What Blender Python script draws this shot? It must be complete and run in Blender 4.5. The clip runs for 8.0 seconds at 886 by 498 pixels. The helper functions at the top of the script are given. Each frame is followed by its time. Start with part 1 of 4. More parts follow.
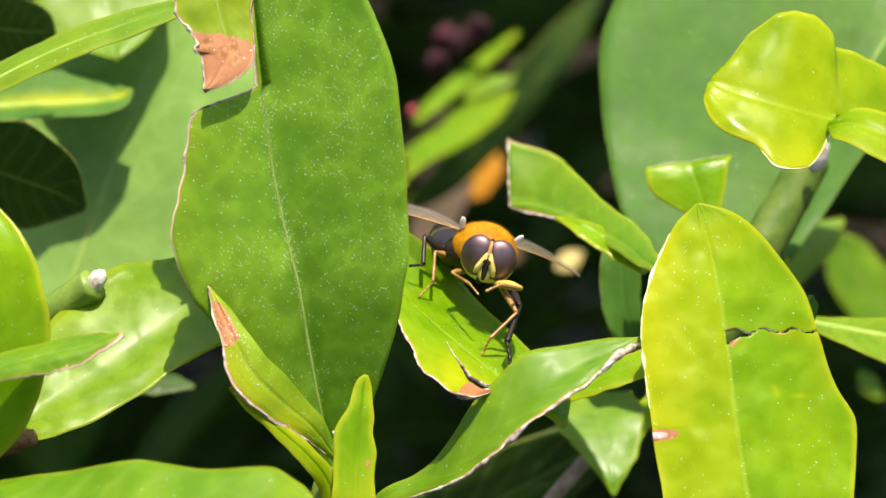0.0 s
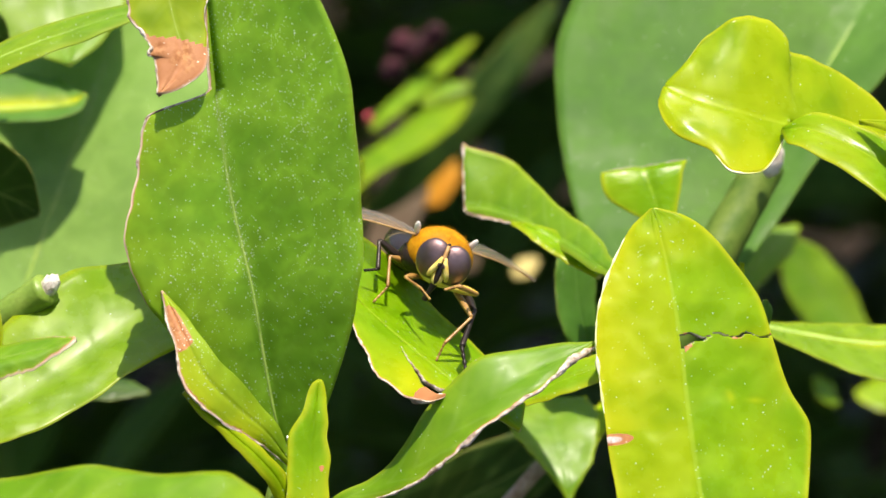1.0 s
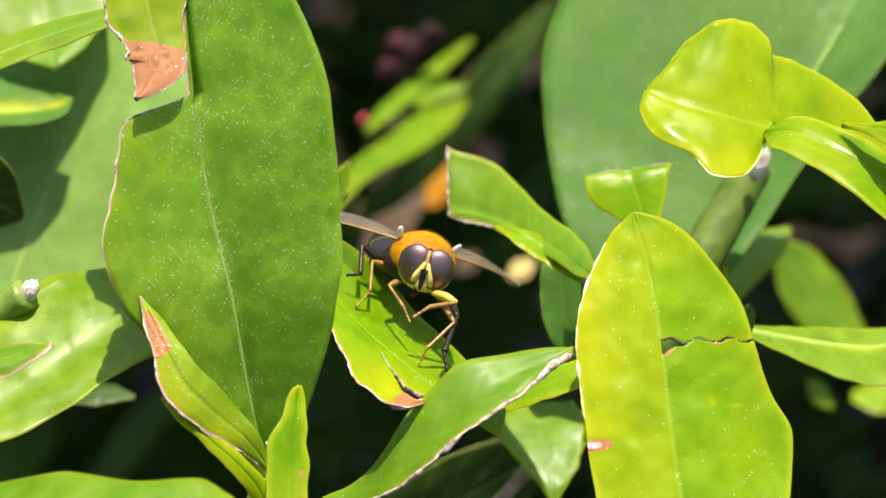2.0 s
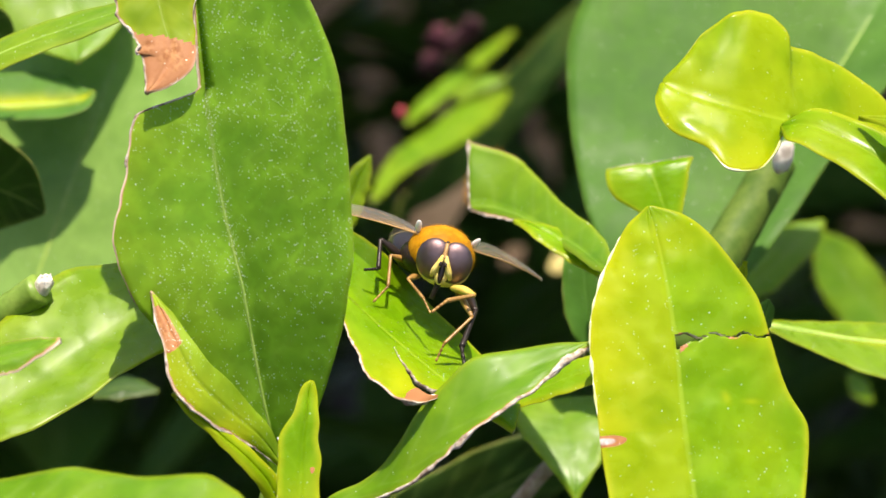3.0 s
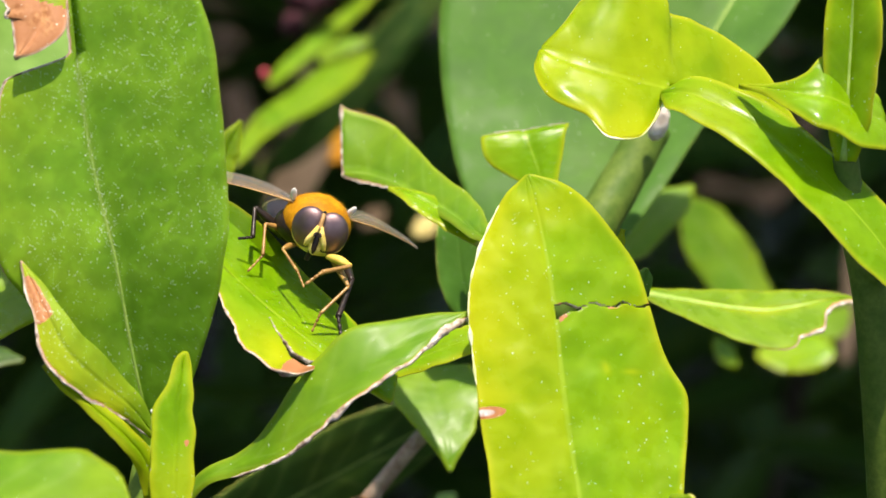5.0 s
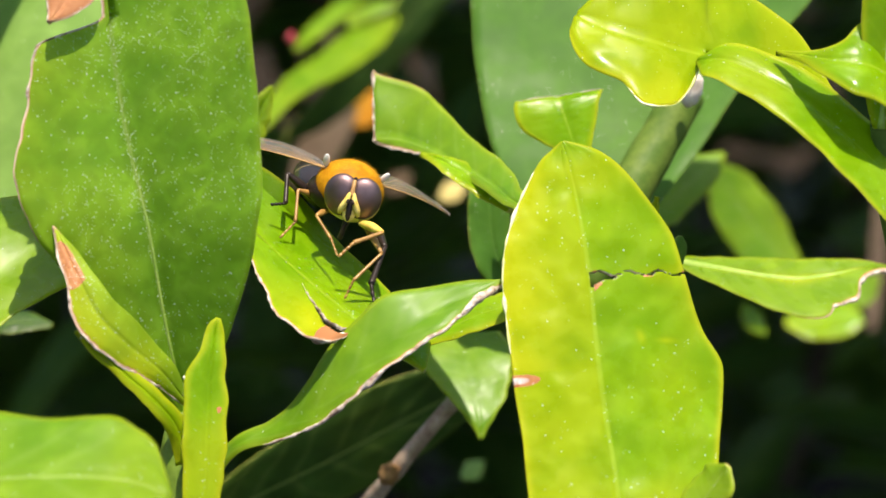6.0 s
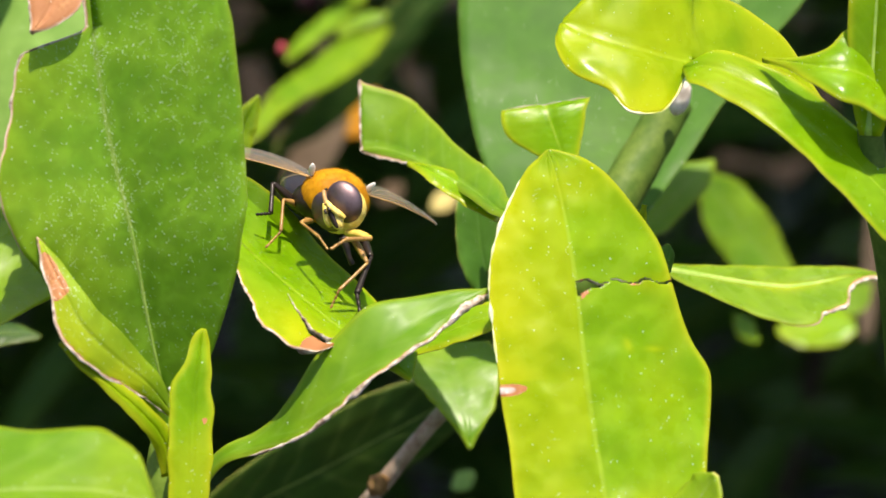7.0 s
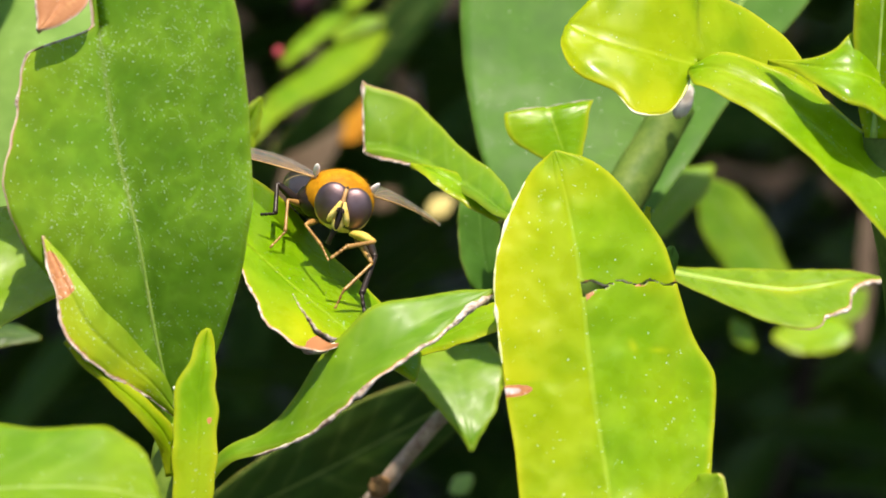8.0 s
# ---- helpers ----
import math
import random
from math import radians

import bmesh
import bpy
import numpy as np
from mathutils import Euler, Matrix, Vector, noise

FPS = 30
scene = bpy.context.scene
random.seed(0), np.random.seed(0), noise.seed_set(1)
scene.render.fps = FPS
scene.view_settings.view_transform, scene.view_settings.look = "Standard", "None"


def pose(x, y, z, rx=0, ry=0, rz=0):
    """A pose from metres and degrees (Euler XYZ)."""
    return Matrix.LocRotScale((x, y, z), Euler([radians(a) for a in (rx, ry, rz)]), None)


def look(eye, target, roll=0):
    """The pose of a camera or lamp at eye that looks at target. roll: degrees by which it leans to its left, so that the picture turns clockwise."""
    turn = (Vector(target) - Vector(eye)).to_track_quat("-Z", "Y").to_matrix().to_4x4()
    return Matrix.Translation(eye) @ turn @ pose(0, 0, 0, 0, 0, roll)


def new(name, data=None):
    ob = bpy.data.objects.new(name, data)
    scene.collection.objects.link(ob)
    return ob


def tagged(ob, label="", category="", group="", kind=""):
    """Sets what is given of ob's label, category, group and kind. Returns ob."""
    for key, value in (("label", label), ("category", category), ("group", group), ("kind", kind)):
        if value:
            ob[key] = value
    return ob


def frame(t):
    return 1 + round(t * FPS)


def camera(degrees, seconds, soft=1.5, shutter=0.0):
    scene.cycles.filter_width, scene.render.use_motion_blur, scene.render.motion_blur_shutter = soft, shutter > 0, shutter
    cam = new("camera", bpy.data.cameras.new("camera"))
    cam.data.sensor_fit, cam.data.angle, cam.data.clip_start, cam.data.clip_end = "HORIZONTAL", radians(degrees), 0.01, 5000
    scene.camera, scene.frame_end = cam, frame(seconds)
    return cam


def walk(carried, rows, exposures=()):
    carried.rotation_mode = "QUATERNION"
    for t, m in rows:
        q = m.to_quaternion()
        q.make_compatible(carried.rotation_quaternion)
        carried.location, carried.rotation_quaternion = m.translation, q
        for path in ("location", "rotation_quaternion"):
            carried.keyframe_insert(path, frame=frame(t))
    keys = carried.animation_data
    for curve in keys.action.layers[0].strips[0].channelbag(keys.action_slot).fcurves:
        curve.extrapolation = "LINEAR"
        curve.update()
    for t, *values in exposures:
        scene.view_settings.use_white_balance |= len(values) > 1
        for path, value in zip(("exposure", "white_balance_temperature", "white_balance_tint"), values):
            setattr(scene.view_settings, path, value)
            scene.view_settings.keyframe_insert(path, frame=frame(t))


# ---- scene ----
MM = 0.001

# ---- camera ----
cam = camera(20.0, 8.0)
cam.data.dof.use_dof = True
cam.data.dof.focus_distance = 0.162
cam.data.dof.aperture_fstop = 46
walk(cam, [
    (0, look((-0.00663, -0.15756, 0.05715), (-0.00444, -0.00268, 0.00031), 0.15)),
    (0.3, look((-0.00672, -0.15765, 0.05694), (-0.0045, -0.00261, 0.00052), 0.25)),
    (0.4, look((-0.00676, -0.15768, 0.05687), (-0.00418, -0.00266, 0.00042), 0.32)),
    (0.5, look((-0.00679, -0.15771, 0.0568), (-0.00364, -0.00267, 0.00042), 0.42)),
    (0.6, look((-0.0067, -0.15766, 0.05679), (-0.0028, -0.00259, 0.00053), 0.49)),
    (0.7, look((-0.0066, -0.1576, 0.05678), (-0.0021, -0.00253, 0.0006), 0.54)),
    (0.8, look((-0.00651, -0.15755, 0.05677), (-0.00178, -0.00248, 0.0006), 0.54)),
    (1, look((-0.00633, -0.15744, 0.05676), (-0.00145, -0.0024, 0.00052), 0.50)),
    (1.5, look((-0.00578, -0.15666, 0.05664), (-0.00148, -0.00157, 0.00049), 0.36)),
    (1.7, look((-0.00526, -0.15659, 0.0567), (-0.00097, -0.0015, 0.00054), 0.36)),
    (2.8, look((-0.0006, -0.15596, 0.05718), (-0.00058, -0.00112, 0.00017), -0.27)),
    (3, look((-0.00019, -0.15551, 0.05668), (-0.00113, -0.00063, -0.0002), -0.36)),
    (3.2, look((-0.00011, -0.15533, 0.05658), (-0.00057, -0.0004, -0.0002), -0.20)),
    (3.5, look((0, -0.15505, 0.05643), (0, 0, 0), 0.00)),
    (3.7, look((-0.00057, -0.15489, 0.05647), (-0.00139, 0.00023, 0.00023), -0.16)),
    (3.8, look((-0.00085, -0.15481, 0.05649), (-0.00207, 0.00024, 0.00007), -0.24)),
    (3.9, look((-0.00113, -0.15473, 0.05651), (-0.00286, 0.00014, -0.0004), -0.34)),
    (4, look((-0.00142, -0.15464, 0.05653), (-0.00332, -0.00017, -0.00143), -0.39)),
    (4.1, look((-0.0015, -0.15451, 0.05646), (-0.00236, -0.00015, -0.00183), -0.24)),
    (4.2, look((-0.00158, -0.15438, 0.05639), (-0.00017, -0.00016, -0.00226), 0.07)),
    (4.4, look((-0.00174, -0.15411, 0.05624), (0.00314, 0.00009, -0.00226), 0.54)),
    (4.5, look((-0.00182, -0.15398, 0.05617), (0.00496, -0.00001, -0.00277), 0.81)),
    (4.7, look((-0.00177, -0.15356, 0.05638), (0.00712, 0.0003, -0.00255), 0.90)),
    (5.8, look((-0.00339, -0.15235, 0.05677), (0.00582, 0.00036, -0.00503), 1.08)),
    (6, look((-0.00306, -0.15211, 0.05644), (0.00491, 0.0007, -0.00528), 1.08)),
    (6.5, look((-0.00251, -0.15167, 0.05642), (0.00581, 0.00143, -0.00456), 0.84)),
    (7, look((-0.00224, -0.15159, 0.05613), (0.00581, 0.00148, -0.00494), 0.80)),
    (7.5, look((-0.00267, -0.15196, 0.05588), (0.0053, 0.00126, -0.00482), 0.92)),
    (8, look((-0.00352, -0.15175, 0.0555), (0.00555, 0.00154, -0.00488), 1.17)),
])

# ---- world, sun, exposure ----
SUN = Vector((0.09, -0.14, 0.98)).normalized()
world = bpy.data.worlds.new("sky")
scene.world = world
world.use_nodes = True
wn = world.node_tree.nodes
sky = wn.new("ShaderNodeTexSky")
sky.sky_type, sky.sun_disc = "NISHITA", False
sky.dust_density = 2.5
sky.sun_elevation = math.asin(SUN.z)
sky.sun_rotation = math.atan2(SUN.x, SUN.y)
world.node_tree.links.new(sky.outputs[0], wn["Background"].inputs[0])
wn["Background"].inputs[1].default_value = 0.115
lamp = bpy.data.lights.new("sun", "SUN")
lamp.energy, lamp.angle, lamp.color = 5.0, radians(0.55), (1.0, 0.87, 0.73)
sun = new("sun", lamp)
sun.matrix_world = look(SUN * 3, (0, 0, 0))
scene.view_settings.exposure = 0.87


# ---- materials ----
def material(name):
    m = bpy.data.materials.new(name)
    m.use_nodes = True
    t = m.node_tree
    return m, t, t.nodes["Principled BSDF"]


def node(t, kind, **values):
    n = t.nodes.new(kind)
    for key, value in values.items():
        n.inputs[key].default_value = value
    return n


def mixed(t, fac, a, b, mode="MIX"):
    n = t.nodes.new("ShaderNodeMix")
    n.data_type, n.blend_type = "RGBA", mode
    for socket, value in ((n.inputs[0], fac), (n.inputs[6], a), (n.inputs[7], b)):
        if isinstance(value, bpy.types.NodeSocket):
            t.links.new(value, socket)
        elif isinstance(value, tuple):
            socket.default_value = (*value, 1)
        else:
            socket.default_value = value
    return n.outputs[2]


def sums(t, op, a, b=0.0, c=None):
    n = t.nodes.new("ShaderNodeMath")
    n.operation = op
    for socket, value in zip(n.inputs, (a, b, c)):
        if value is None:
            continue
        if isinstance(value, bpy.types.NodeSocket):
            t.links.new(value, socket)
        else:
            socket.default_value = value
    return n.outputs[0]


def steps(t, value, lo, hi, a=0.0, b=1.0):
    n = t.nodes.new("ShaderNodeMapRange")
    n.interpolation_type = "SMOOTHSTEP"
    t.links.new(value, n.inputs[0])
    for i, v in enumerate((lo, hi, a, b)):
        n.inputs[i + 1].default_value = v
    return n.outputs[0]


def grain(t, scale, detail=3.0, rough=0.55, seed=None):
    n = node(t, "ShaderNodeTexNoise", Scale=scale, Detail=detail, Roughness=rough)
    co = t.nodes.new("ShaderNodeTexCoord")
    t.links.new(co.outputs["Object"], n.inputs["Vector"])
    return n.outputs["Fac"]


def leaf_material(name, base, deep, glow, rough=0.38, through_light=0.42, specks=0.0, yellow=0.35, vein=(0.30, 0.42, 0.10), coat=0.0, mottle=0.5, net=0.14, relief=0.4, gloss=0.32):
    """Living leaf blade: mottled green, pale veins, yellow margin, dry torn rim, light shining through."""
    m, t, p = material(name)
    at = t.nodes.new("ShaderNodeAttribute")
    at.attribute_name = "leaf"
    sep = t.nodes.new("ShaderNodeSeparateXYZ")
    t.links.new(at.outputs["Vector"], sep.inputs[0])
    along, across, edge = sep.outputs
    dry = t.nodes.new("ShaderNodeAttribute")
    dry.attribute_name = "torn"
    torn = dry.outputs["Fac"]
    big, mid, fine = grain(t, 130, 2), grain(t, 520, 4), grain(t, 3200, 3)
    side = sums(t, "ABSOLUTE", across)
    # side veins run obliquely to the margin
    wob = sums(t, "MULTIPLY_ADD", big, 0.16, along)
    slant = sums(t, "MULTIPLY_ADD", side, -0.16, wob)
    wave = sums(t, "ABSOLUTE", sums(t, "SUBTRACT", sums(t, "FRACT", sums(t, "MULTIPLY", slant, 9.0)), 0.5))
    veins = steps(t, wave, 0.0, 0.20, 1.0, 0.0)
    rib = steps(t, side, 0.012, 0.035, 1.0, 0.0)
    col = mixed(t, steps(t, big, 0.35, 0.68), deep, base)
    col = mixed(t, steps(t, mid, 0.3, 0.75, 0.0, mottle), col, tuple(min(1, c * 1.45) for c in base))
    col = mixed(t, steps(t, grain(t, 240, 5, 0.65), 0.42, 0.62, 0.0, mottle), col, deep)
    cell = node(t, "ShaderNodeTexVoronoi", Scale=1500.0)
    co = t.nodes.new("ShaderNodeTexCoord")
    t.links.new(co.outputs["Object"], cell.inputs["Vector"])
    col = mixed(t, steps(t, cell.outputs["Distance"], 0.35, 0.75, 0.0, 0.16), col, deep)
    col = mixed(t, sums(t, "MULTIPLY", veins, 0.14), col, vein)
    col = mixed(t, sums(t, "MULTIPLY", rib, 0.75), col, vein)
    # network of small veins
    warp = t.nodes.new("ShaderNodeVectorMath")
    warp.operation = "MULTIPLY_ADD"
    shake = node(t, "ShaderNodeTexNoise", Scale=900.0, Detail=2.0)
    t.links.new(co.outputs["Object"], shake.inputs["Vector"])
    t.links.new(shake.outputs["Color"], warp.inputs[0])
    warp.inputs[1].default_value = (0.0016, 0.0016, 0.0016)
    t.links.new(co.outputs["Object"], warp.inputs[2])
    mesh = node(t, "ShaderNodeTexVoronoi", Scale=520.0)
    mesh.feature = "DISTANCE_TO_EDGE"
    t.links.new(warp.outputs[0], mesh.inputs["Vector"])
    col = mixed(t, steps(t, mesh.outputs["Distance"], 0.02, 0.22, 0.0, net), col, tuple(c * 0.55 for c in deep))
    # yellowing of the blade; also used to lighten parts that catch more light
    old = t.nodes.new("ShaderNodeAttribute")
    old.attribute_name = "ripe_or_lit"
    turned = sums(t, "MULTIPLY", old.outputs["Fac"], steps(t, grain(t, 260, 3), 0.25, 0.6, 0.35, 1.0))
    col = mixed(t, turned, col, (0.48, 0.51, 0.003))
    rim = sums(t, "MULTIPLY", steps(t, edge, 0.0, 0.55, 1.0, 0.0), yellow)
    col = mixed(t, rim, col, (0.55, 0.52, 0.02))
    patch = sums(t, "MULTIPLY", steps(t, grain(t, 75, 1), 0.50, 0.66), yellow * 0.8)
    col = mixed(t, patch, col, (0.40, 0.44, 0.012))
    # dry brown beside a torn margin
    reach = sums(t, "MULTIPLY_ADD", mid, 0.35, 0.02)
    ragged = sums(t, "LESS_THAN", edge, sums(t, "MULTIPLY", torn, reach))
    spot = t.nodes.new("ShaderNodeAttribute")
    spot.attribute_name = "dry"
    withered = sums(t, "GREATER_THAN", sums(t, "MULTIPLY_ADD", sums(t, "SUBTRACT", mid, 0.5), 0.5, spot.outputs["Fac"]), 0.5)
    ragged = sums(t, "MAXIMUM", ragged, withered)
    dead = mixed(t, steps(t, fine, 0.35, 0.65), (0.26, 0.10, 0.03), (0.42, 0.21, 0.08))
    dead = mixed(t, steps(t, mid, 0.4, 0.6), dead, (0.34, 0.15, 0.06))
    dead = mixed(t, sums(t, "MULTIPLY", steps(t, edge, 0.06, 0.18, 1.0, 0.0), torn), dead, (0.58, 0.48, 0.37))
    dead = mixed(t, steps(t, sums(t, "MULTIPLY_ADD", mid, 0.4, spot.outputs["Fac"]), 1.0, 1.12), dead, mixed(t, steps(t, grain(t, 1500, 4), 0.35, 0.65), (0.28, 0.20, 0.16), (0.62, 0.57, 0.54)))
    col = mixed(t, ragged, col, dead)
    bump_in = sums(t, "ADD", sums(t, "MULTIPLY", fine, 0.12), sums(t, "MULTIPLY", grain(t, 150, 0.0), relief))
    bump_in = sums(t, "SUBTRACT", bump_in, sums(t, "MULTIPLY", veins, 0.12))
    rough_s = steps(t, mid, 0.3, 0.7, rough - 0.07, rough + 0.12)
    if specks:
        dots = node(t, "ShaderNodeTexVoronoi", Scale=7500.0, Randomness=1.0)
        t.links.new(co.outputs["Object"], dots.inputs["Vector"])
        pick = t.nodes.new("ShaderNodeSeparateColor")
        t.links.new(dots.outputs["Color"], pick.inputs[0])
        few = sums(t, "LESS_THAN", pick.outputs[0], sums(t, "MULTIPLY", sums(t, "ADD", steps(t, big, 0.35, 0.7, 0.15, 1.3), steps(t, side, 0.0, 0.10, 1.6, 0.0)), specks))
        size = sums(t, "MULTIPLY_ADD", pick.outputs[1], 0.30, 0.12)
        dot = sums(t, "MULTIPLY", few, sums(t, "LESS_THAN", dots.outputs["Distance"], size))
        col = mixed(t, sums(t, "MULTIPLY", dot, steps(t, pick.outputs[2], 0.0, 1.0, 0.2, 0.9)), col, (0.75, 0.78, 0.62))
        bump_in = sums(t, "ADD", bump_in, dot)
    t.links.new(col, p.inputs["Base Color"])
    t.links.new(rough_s, p.inputs["Roughness"])
    p.inputs["Specular IOR Level"].default_value = gloss
    p.inputs["Coat Weight"].default_value = coat
    p.inputs["Coat Roughness"].default_value = 0.2
    bump = node(t, "ShaderNodeBump", Strength=0.28, Distance=0.00014)
    t.links.new(bump_in, bump.inputs["Height"])
    t.links.new(bump.outputs[0], p.inputs["Normal"])
    tr = t.nodes.new("ShaderNodeBsdfTranslucent")
    t.links.new(mixed(t, 0.6, col, glow), tr.inputs["Color"])
    mix = t.nodes.new("ShaderNodeMixShader")
    t.links.new(sums(t, "MULTIPLY", sums(t, "SUBTRACT", 1.0, ragged), through_light), mix.inputs[0])
    t.links.new(p.outputs[0], mix.inputs[1])
    t.links.new(tr.outputs[0], mix.inputs[2])
    t.links.new(mix.outputs[0], t.nodes["Material Output"].inputs[0])
    return m


def plain(name, a, b, rough=0.6, scale=900, spec=0.4, bump=0.3, metal=0.0, distance=0.0001):
    """Two-tone mottled surface with fine relief."""
    m, t, p = material(name)
    big, fine = grain(t, scale, 4), grain(t, scale * 5, 3)
    col = mixed(t, steps(t, big, 0.32, 0.68), a, b)
    col = mixed(t, steps(t, fine, 0.3, 0.8, 0.0, 0.4), col, tuple(c * 0.6 for c in a))
    t.links.new(col, p.inputs["Base Color"])
    t.links.new(steps(t, fine, 0.2, 0.8, max(0.03, rough - 0.1), rough + 0.1), p.inputs["Roughness"])
    p.inputs["Specular IOR Level"].default_value, p.inputs["Metallic"].default_value = spec, metal
    n = node(t, "ShaderNodeBump", Strength=bump, Distance=distance)
    t.links.new(sums(t, "ADD", big, sums(t, "MULTIPLY", fine, 0.4)), n.inputs["Height"])
    t.links.new(n.outputs[0], p.inputs["Normal"])
    return m


MATURE = leaf_material("mature_leaf", (0.25, 0.46, 0.028), (0.135, 0.31, 0.017), (0.62, 0.84, 0.02), 0.42, 0.46, specks=0.4, yellow=0.08, vein=(0.24, 0.38, 0.06), mottle=0.4, net=0.3, gloss=0.24)
FRESH = leaf_material("fresh_leaf", (0.185, 0.32, 0.009), (0.11, 0.25, 0.007), (0.52, 0.72, 0.01), 0.38, 0.42, specks=0.04, yellow=0.2, mottle=0.35)
YOUNG = leaf_material("young_leaf", (0.24, 0.41, 0.003), (0.135, 0.295, 0.003), (0.70, 0.83, 0.003), 0.26, 0.46, specks=0.07, yellow=0.5, vein=(0.34, 0.48, 0.03), mottle=0.35, gloss=0.16, relief=0.8)
PALE = leaf_material("dull_leaf", (0.085, 0.20, 0.024), (0.06, 0.16, 0.018), (0.26, 0.50, 0.04), 0.5, 0.32, specks=0.05, yellow=0.03, vein=(0.12, 0.24, 0.05), mottle=0.3, gloss=0.2)
GLOSSY = leaf_material("glossy_leaf", (0.235, 0.36, 0.008), (0.15, 0.28, 0.006), (0.56, 0.76, 0.01), 0.26, 0.42, specks=0.05, yellow=0.2, mottle=0.35, gloss=0.4, relief=0.8)
# lighter, greyer green than PALE
GREYISH = leaf_material("greyish_leaf", (0.25, 0.41, 0.085), (0.19, 0.34, 0.065), (0.40, 0.62, 0.10), 0.42, 0.34, specks=0.04, yellow=0.03, vein=(0.22, 0.36, 0.10), mottle=0.3, gloss=0.4)
# dark copy of the leaf green: shade inside the shrub put into the colour
SHADE = leaf_material("shade_toned_leaf", (0.042, 0.10, 0.013), (0.02, 0.055, 0.008), (0.25, 0.42, 0.03), 0.45, 0.25, yellow=0.05)
RIM = plain("leaf_rim", (0.42, 0.46, 0.05), (0.62, 0.60, 0.16), 0.35, 700)
TORN = plain("torn_rim", (0.22, 0.15, 0.10), (0.66, 0.60, 0.52), 0.8, 1700, 0.2, 0.8)
# whitish green that stands for sun glare on leaf margins
GLEAM = plain("painted_margin_gleam", (0.50, 0.54, 0.18), (0.78, 0.78, 0.55), 0.22, 500, 0.6)
RIB = plain("midrib", (0.22, 0.36, 0.05), (0.34, 0.46, 0.09), 0.4, 900)
# stem green darkened, the shade on the thick cut stem put into its colour
STEM = plain("shade_toned_stem", (0.06, 0.115, 0.012), (0.105, 0.16, 0.022), 0.6, 700, 0.2, bump=0.5)
# lighter copy of the stem green, with sunlight put into the colour
SHOOT = plain("sunlit_stem", (0.13, 0.22, 0.02), (0.20, 0.30, 0.04), 0.45, 700, bump=0.5)
BARK = plain("brown_bark", (0.26, 0.18, 0.12), (0.46, 0.37, 0.28), 0.85, 900, 0.2, 1.0, distance=0.0003)
# dark copy of the bark brown, the gloom behind the shoots put into its colour
SHADED_BROWN = plain("shaded_brown", (0.05, 0.035, 0.024), (0.10, 0.075, 0.05), 0.9, 500, 0.15, 1.0, distance=0.0003)
TWIG = plain("brown_twig", (0.16, 0.085, 0.03), (0.30, 0.18, 0.07), 0.8, 900, 0.2, 1.0, distance=0.0003)
WOOD = plain("cut_wood", (0.50, 0.43, 0.36), (0.85, 0.81, 0.75), 0.85, 1600, 0.2, 1.0, distance=0.0003)
SOIL = plain("leaf_mould", (0.012, 0.009, 0.006), (0.03, 0.021, 0.013), 0.95, 60, 0.1, 1.0, distance=0.004)
RED = plain("red_bud", (0.40, 0.03, 0.04), (0.55, 0.10, 0.12), 0.6, 300)


# ---- mesh helpers ----
def part(name, data, mat, parent, label=""):
    """One mesh object under a thing or a part. data: a bmesh, or a mesh that is ready."""
    if isinstance(data, bmesh.types.BMesh):
        me = bpy.data.meshes.new(name)
        for f in data.faces:
            f.smooth = True
        data.to_mesh(me)
        data.free()
    else:
        me = data
    for m in mat if isinstance(mat, (list, tuple)) else (mat,):
        me.materials.append(m)
    ob = new(name, me)
    ob.parent = parent
    return tagged(ob, label)


def thing(name, at, label, category, group=""):
    ob = new(name)
    ob.empty_display_size = 0.002
    ob.location = Vector(at) * MM
    return tagged(ob, label, category, group)


def smooth(values, x, curve=True, knots=None):
    """Value of the stations at x in 0..1, along a smooth curve (monotone when curve is False); the stations lie evenly, or at the knots."""
    v = np.asarray(values, float)
    n = len(v) - 1
    k = np.linspace(0, 1, n + 1) if knots is None else knots
    i = min(max(int(np.searchsorted(k, x, side="right")) - 1, 0), n - 1)
    step = np.maximum(np.diff(k), 1e-6)
    d = (np.diff(v, axis=0).T / step).T
    def slope(q):
        if q <= 0 or q >= n:
            return d[0 if q <= 0 else -1]
        a, b = d[q - 1], d[q]
        if curve:
            return (a * step[q] + b * step[q - 1]) / (step[q] + step[q - 1])
        return np.where(a * b > 0, 2 * a * b / np.where(a + b == 0, 1, a + b), 0)
    u = (x - k[i]) / step[i]
    h = u * u * (3 - 2 * u)
    return v[i] * (1 - h) + v[i + 1] * h + step[i] * (slope(i) * (u ** 3 - 2 * u * u + u) + slope(i + 1) * (u ** 3 - u * u))


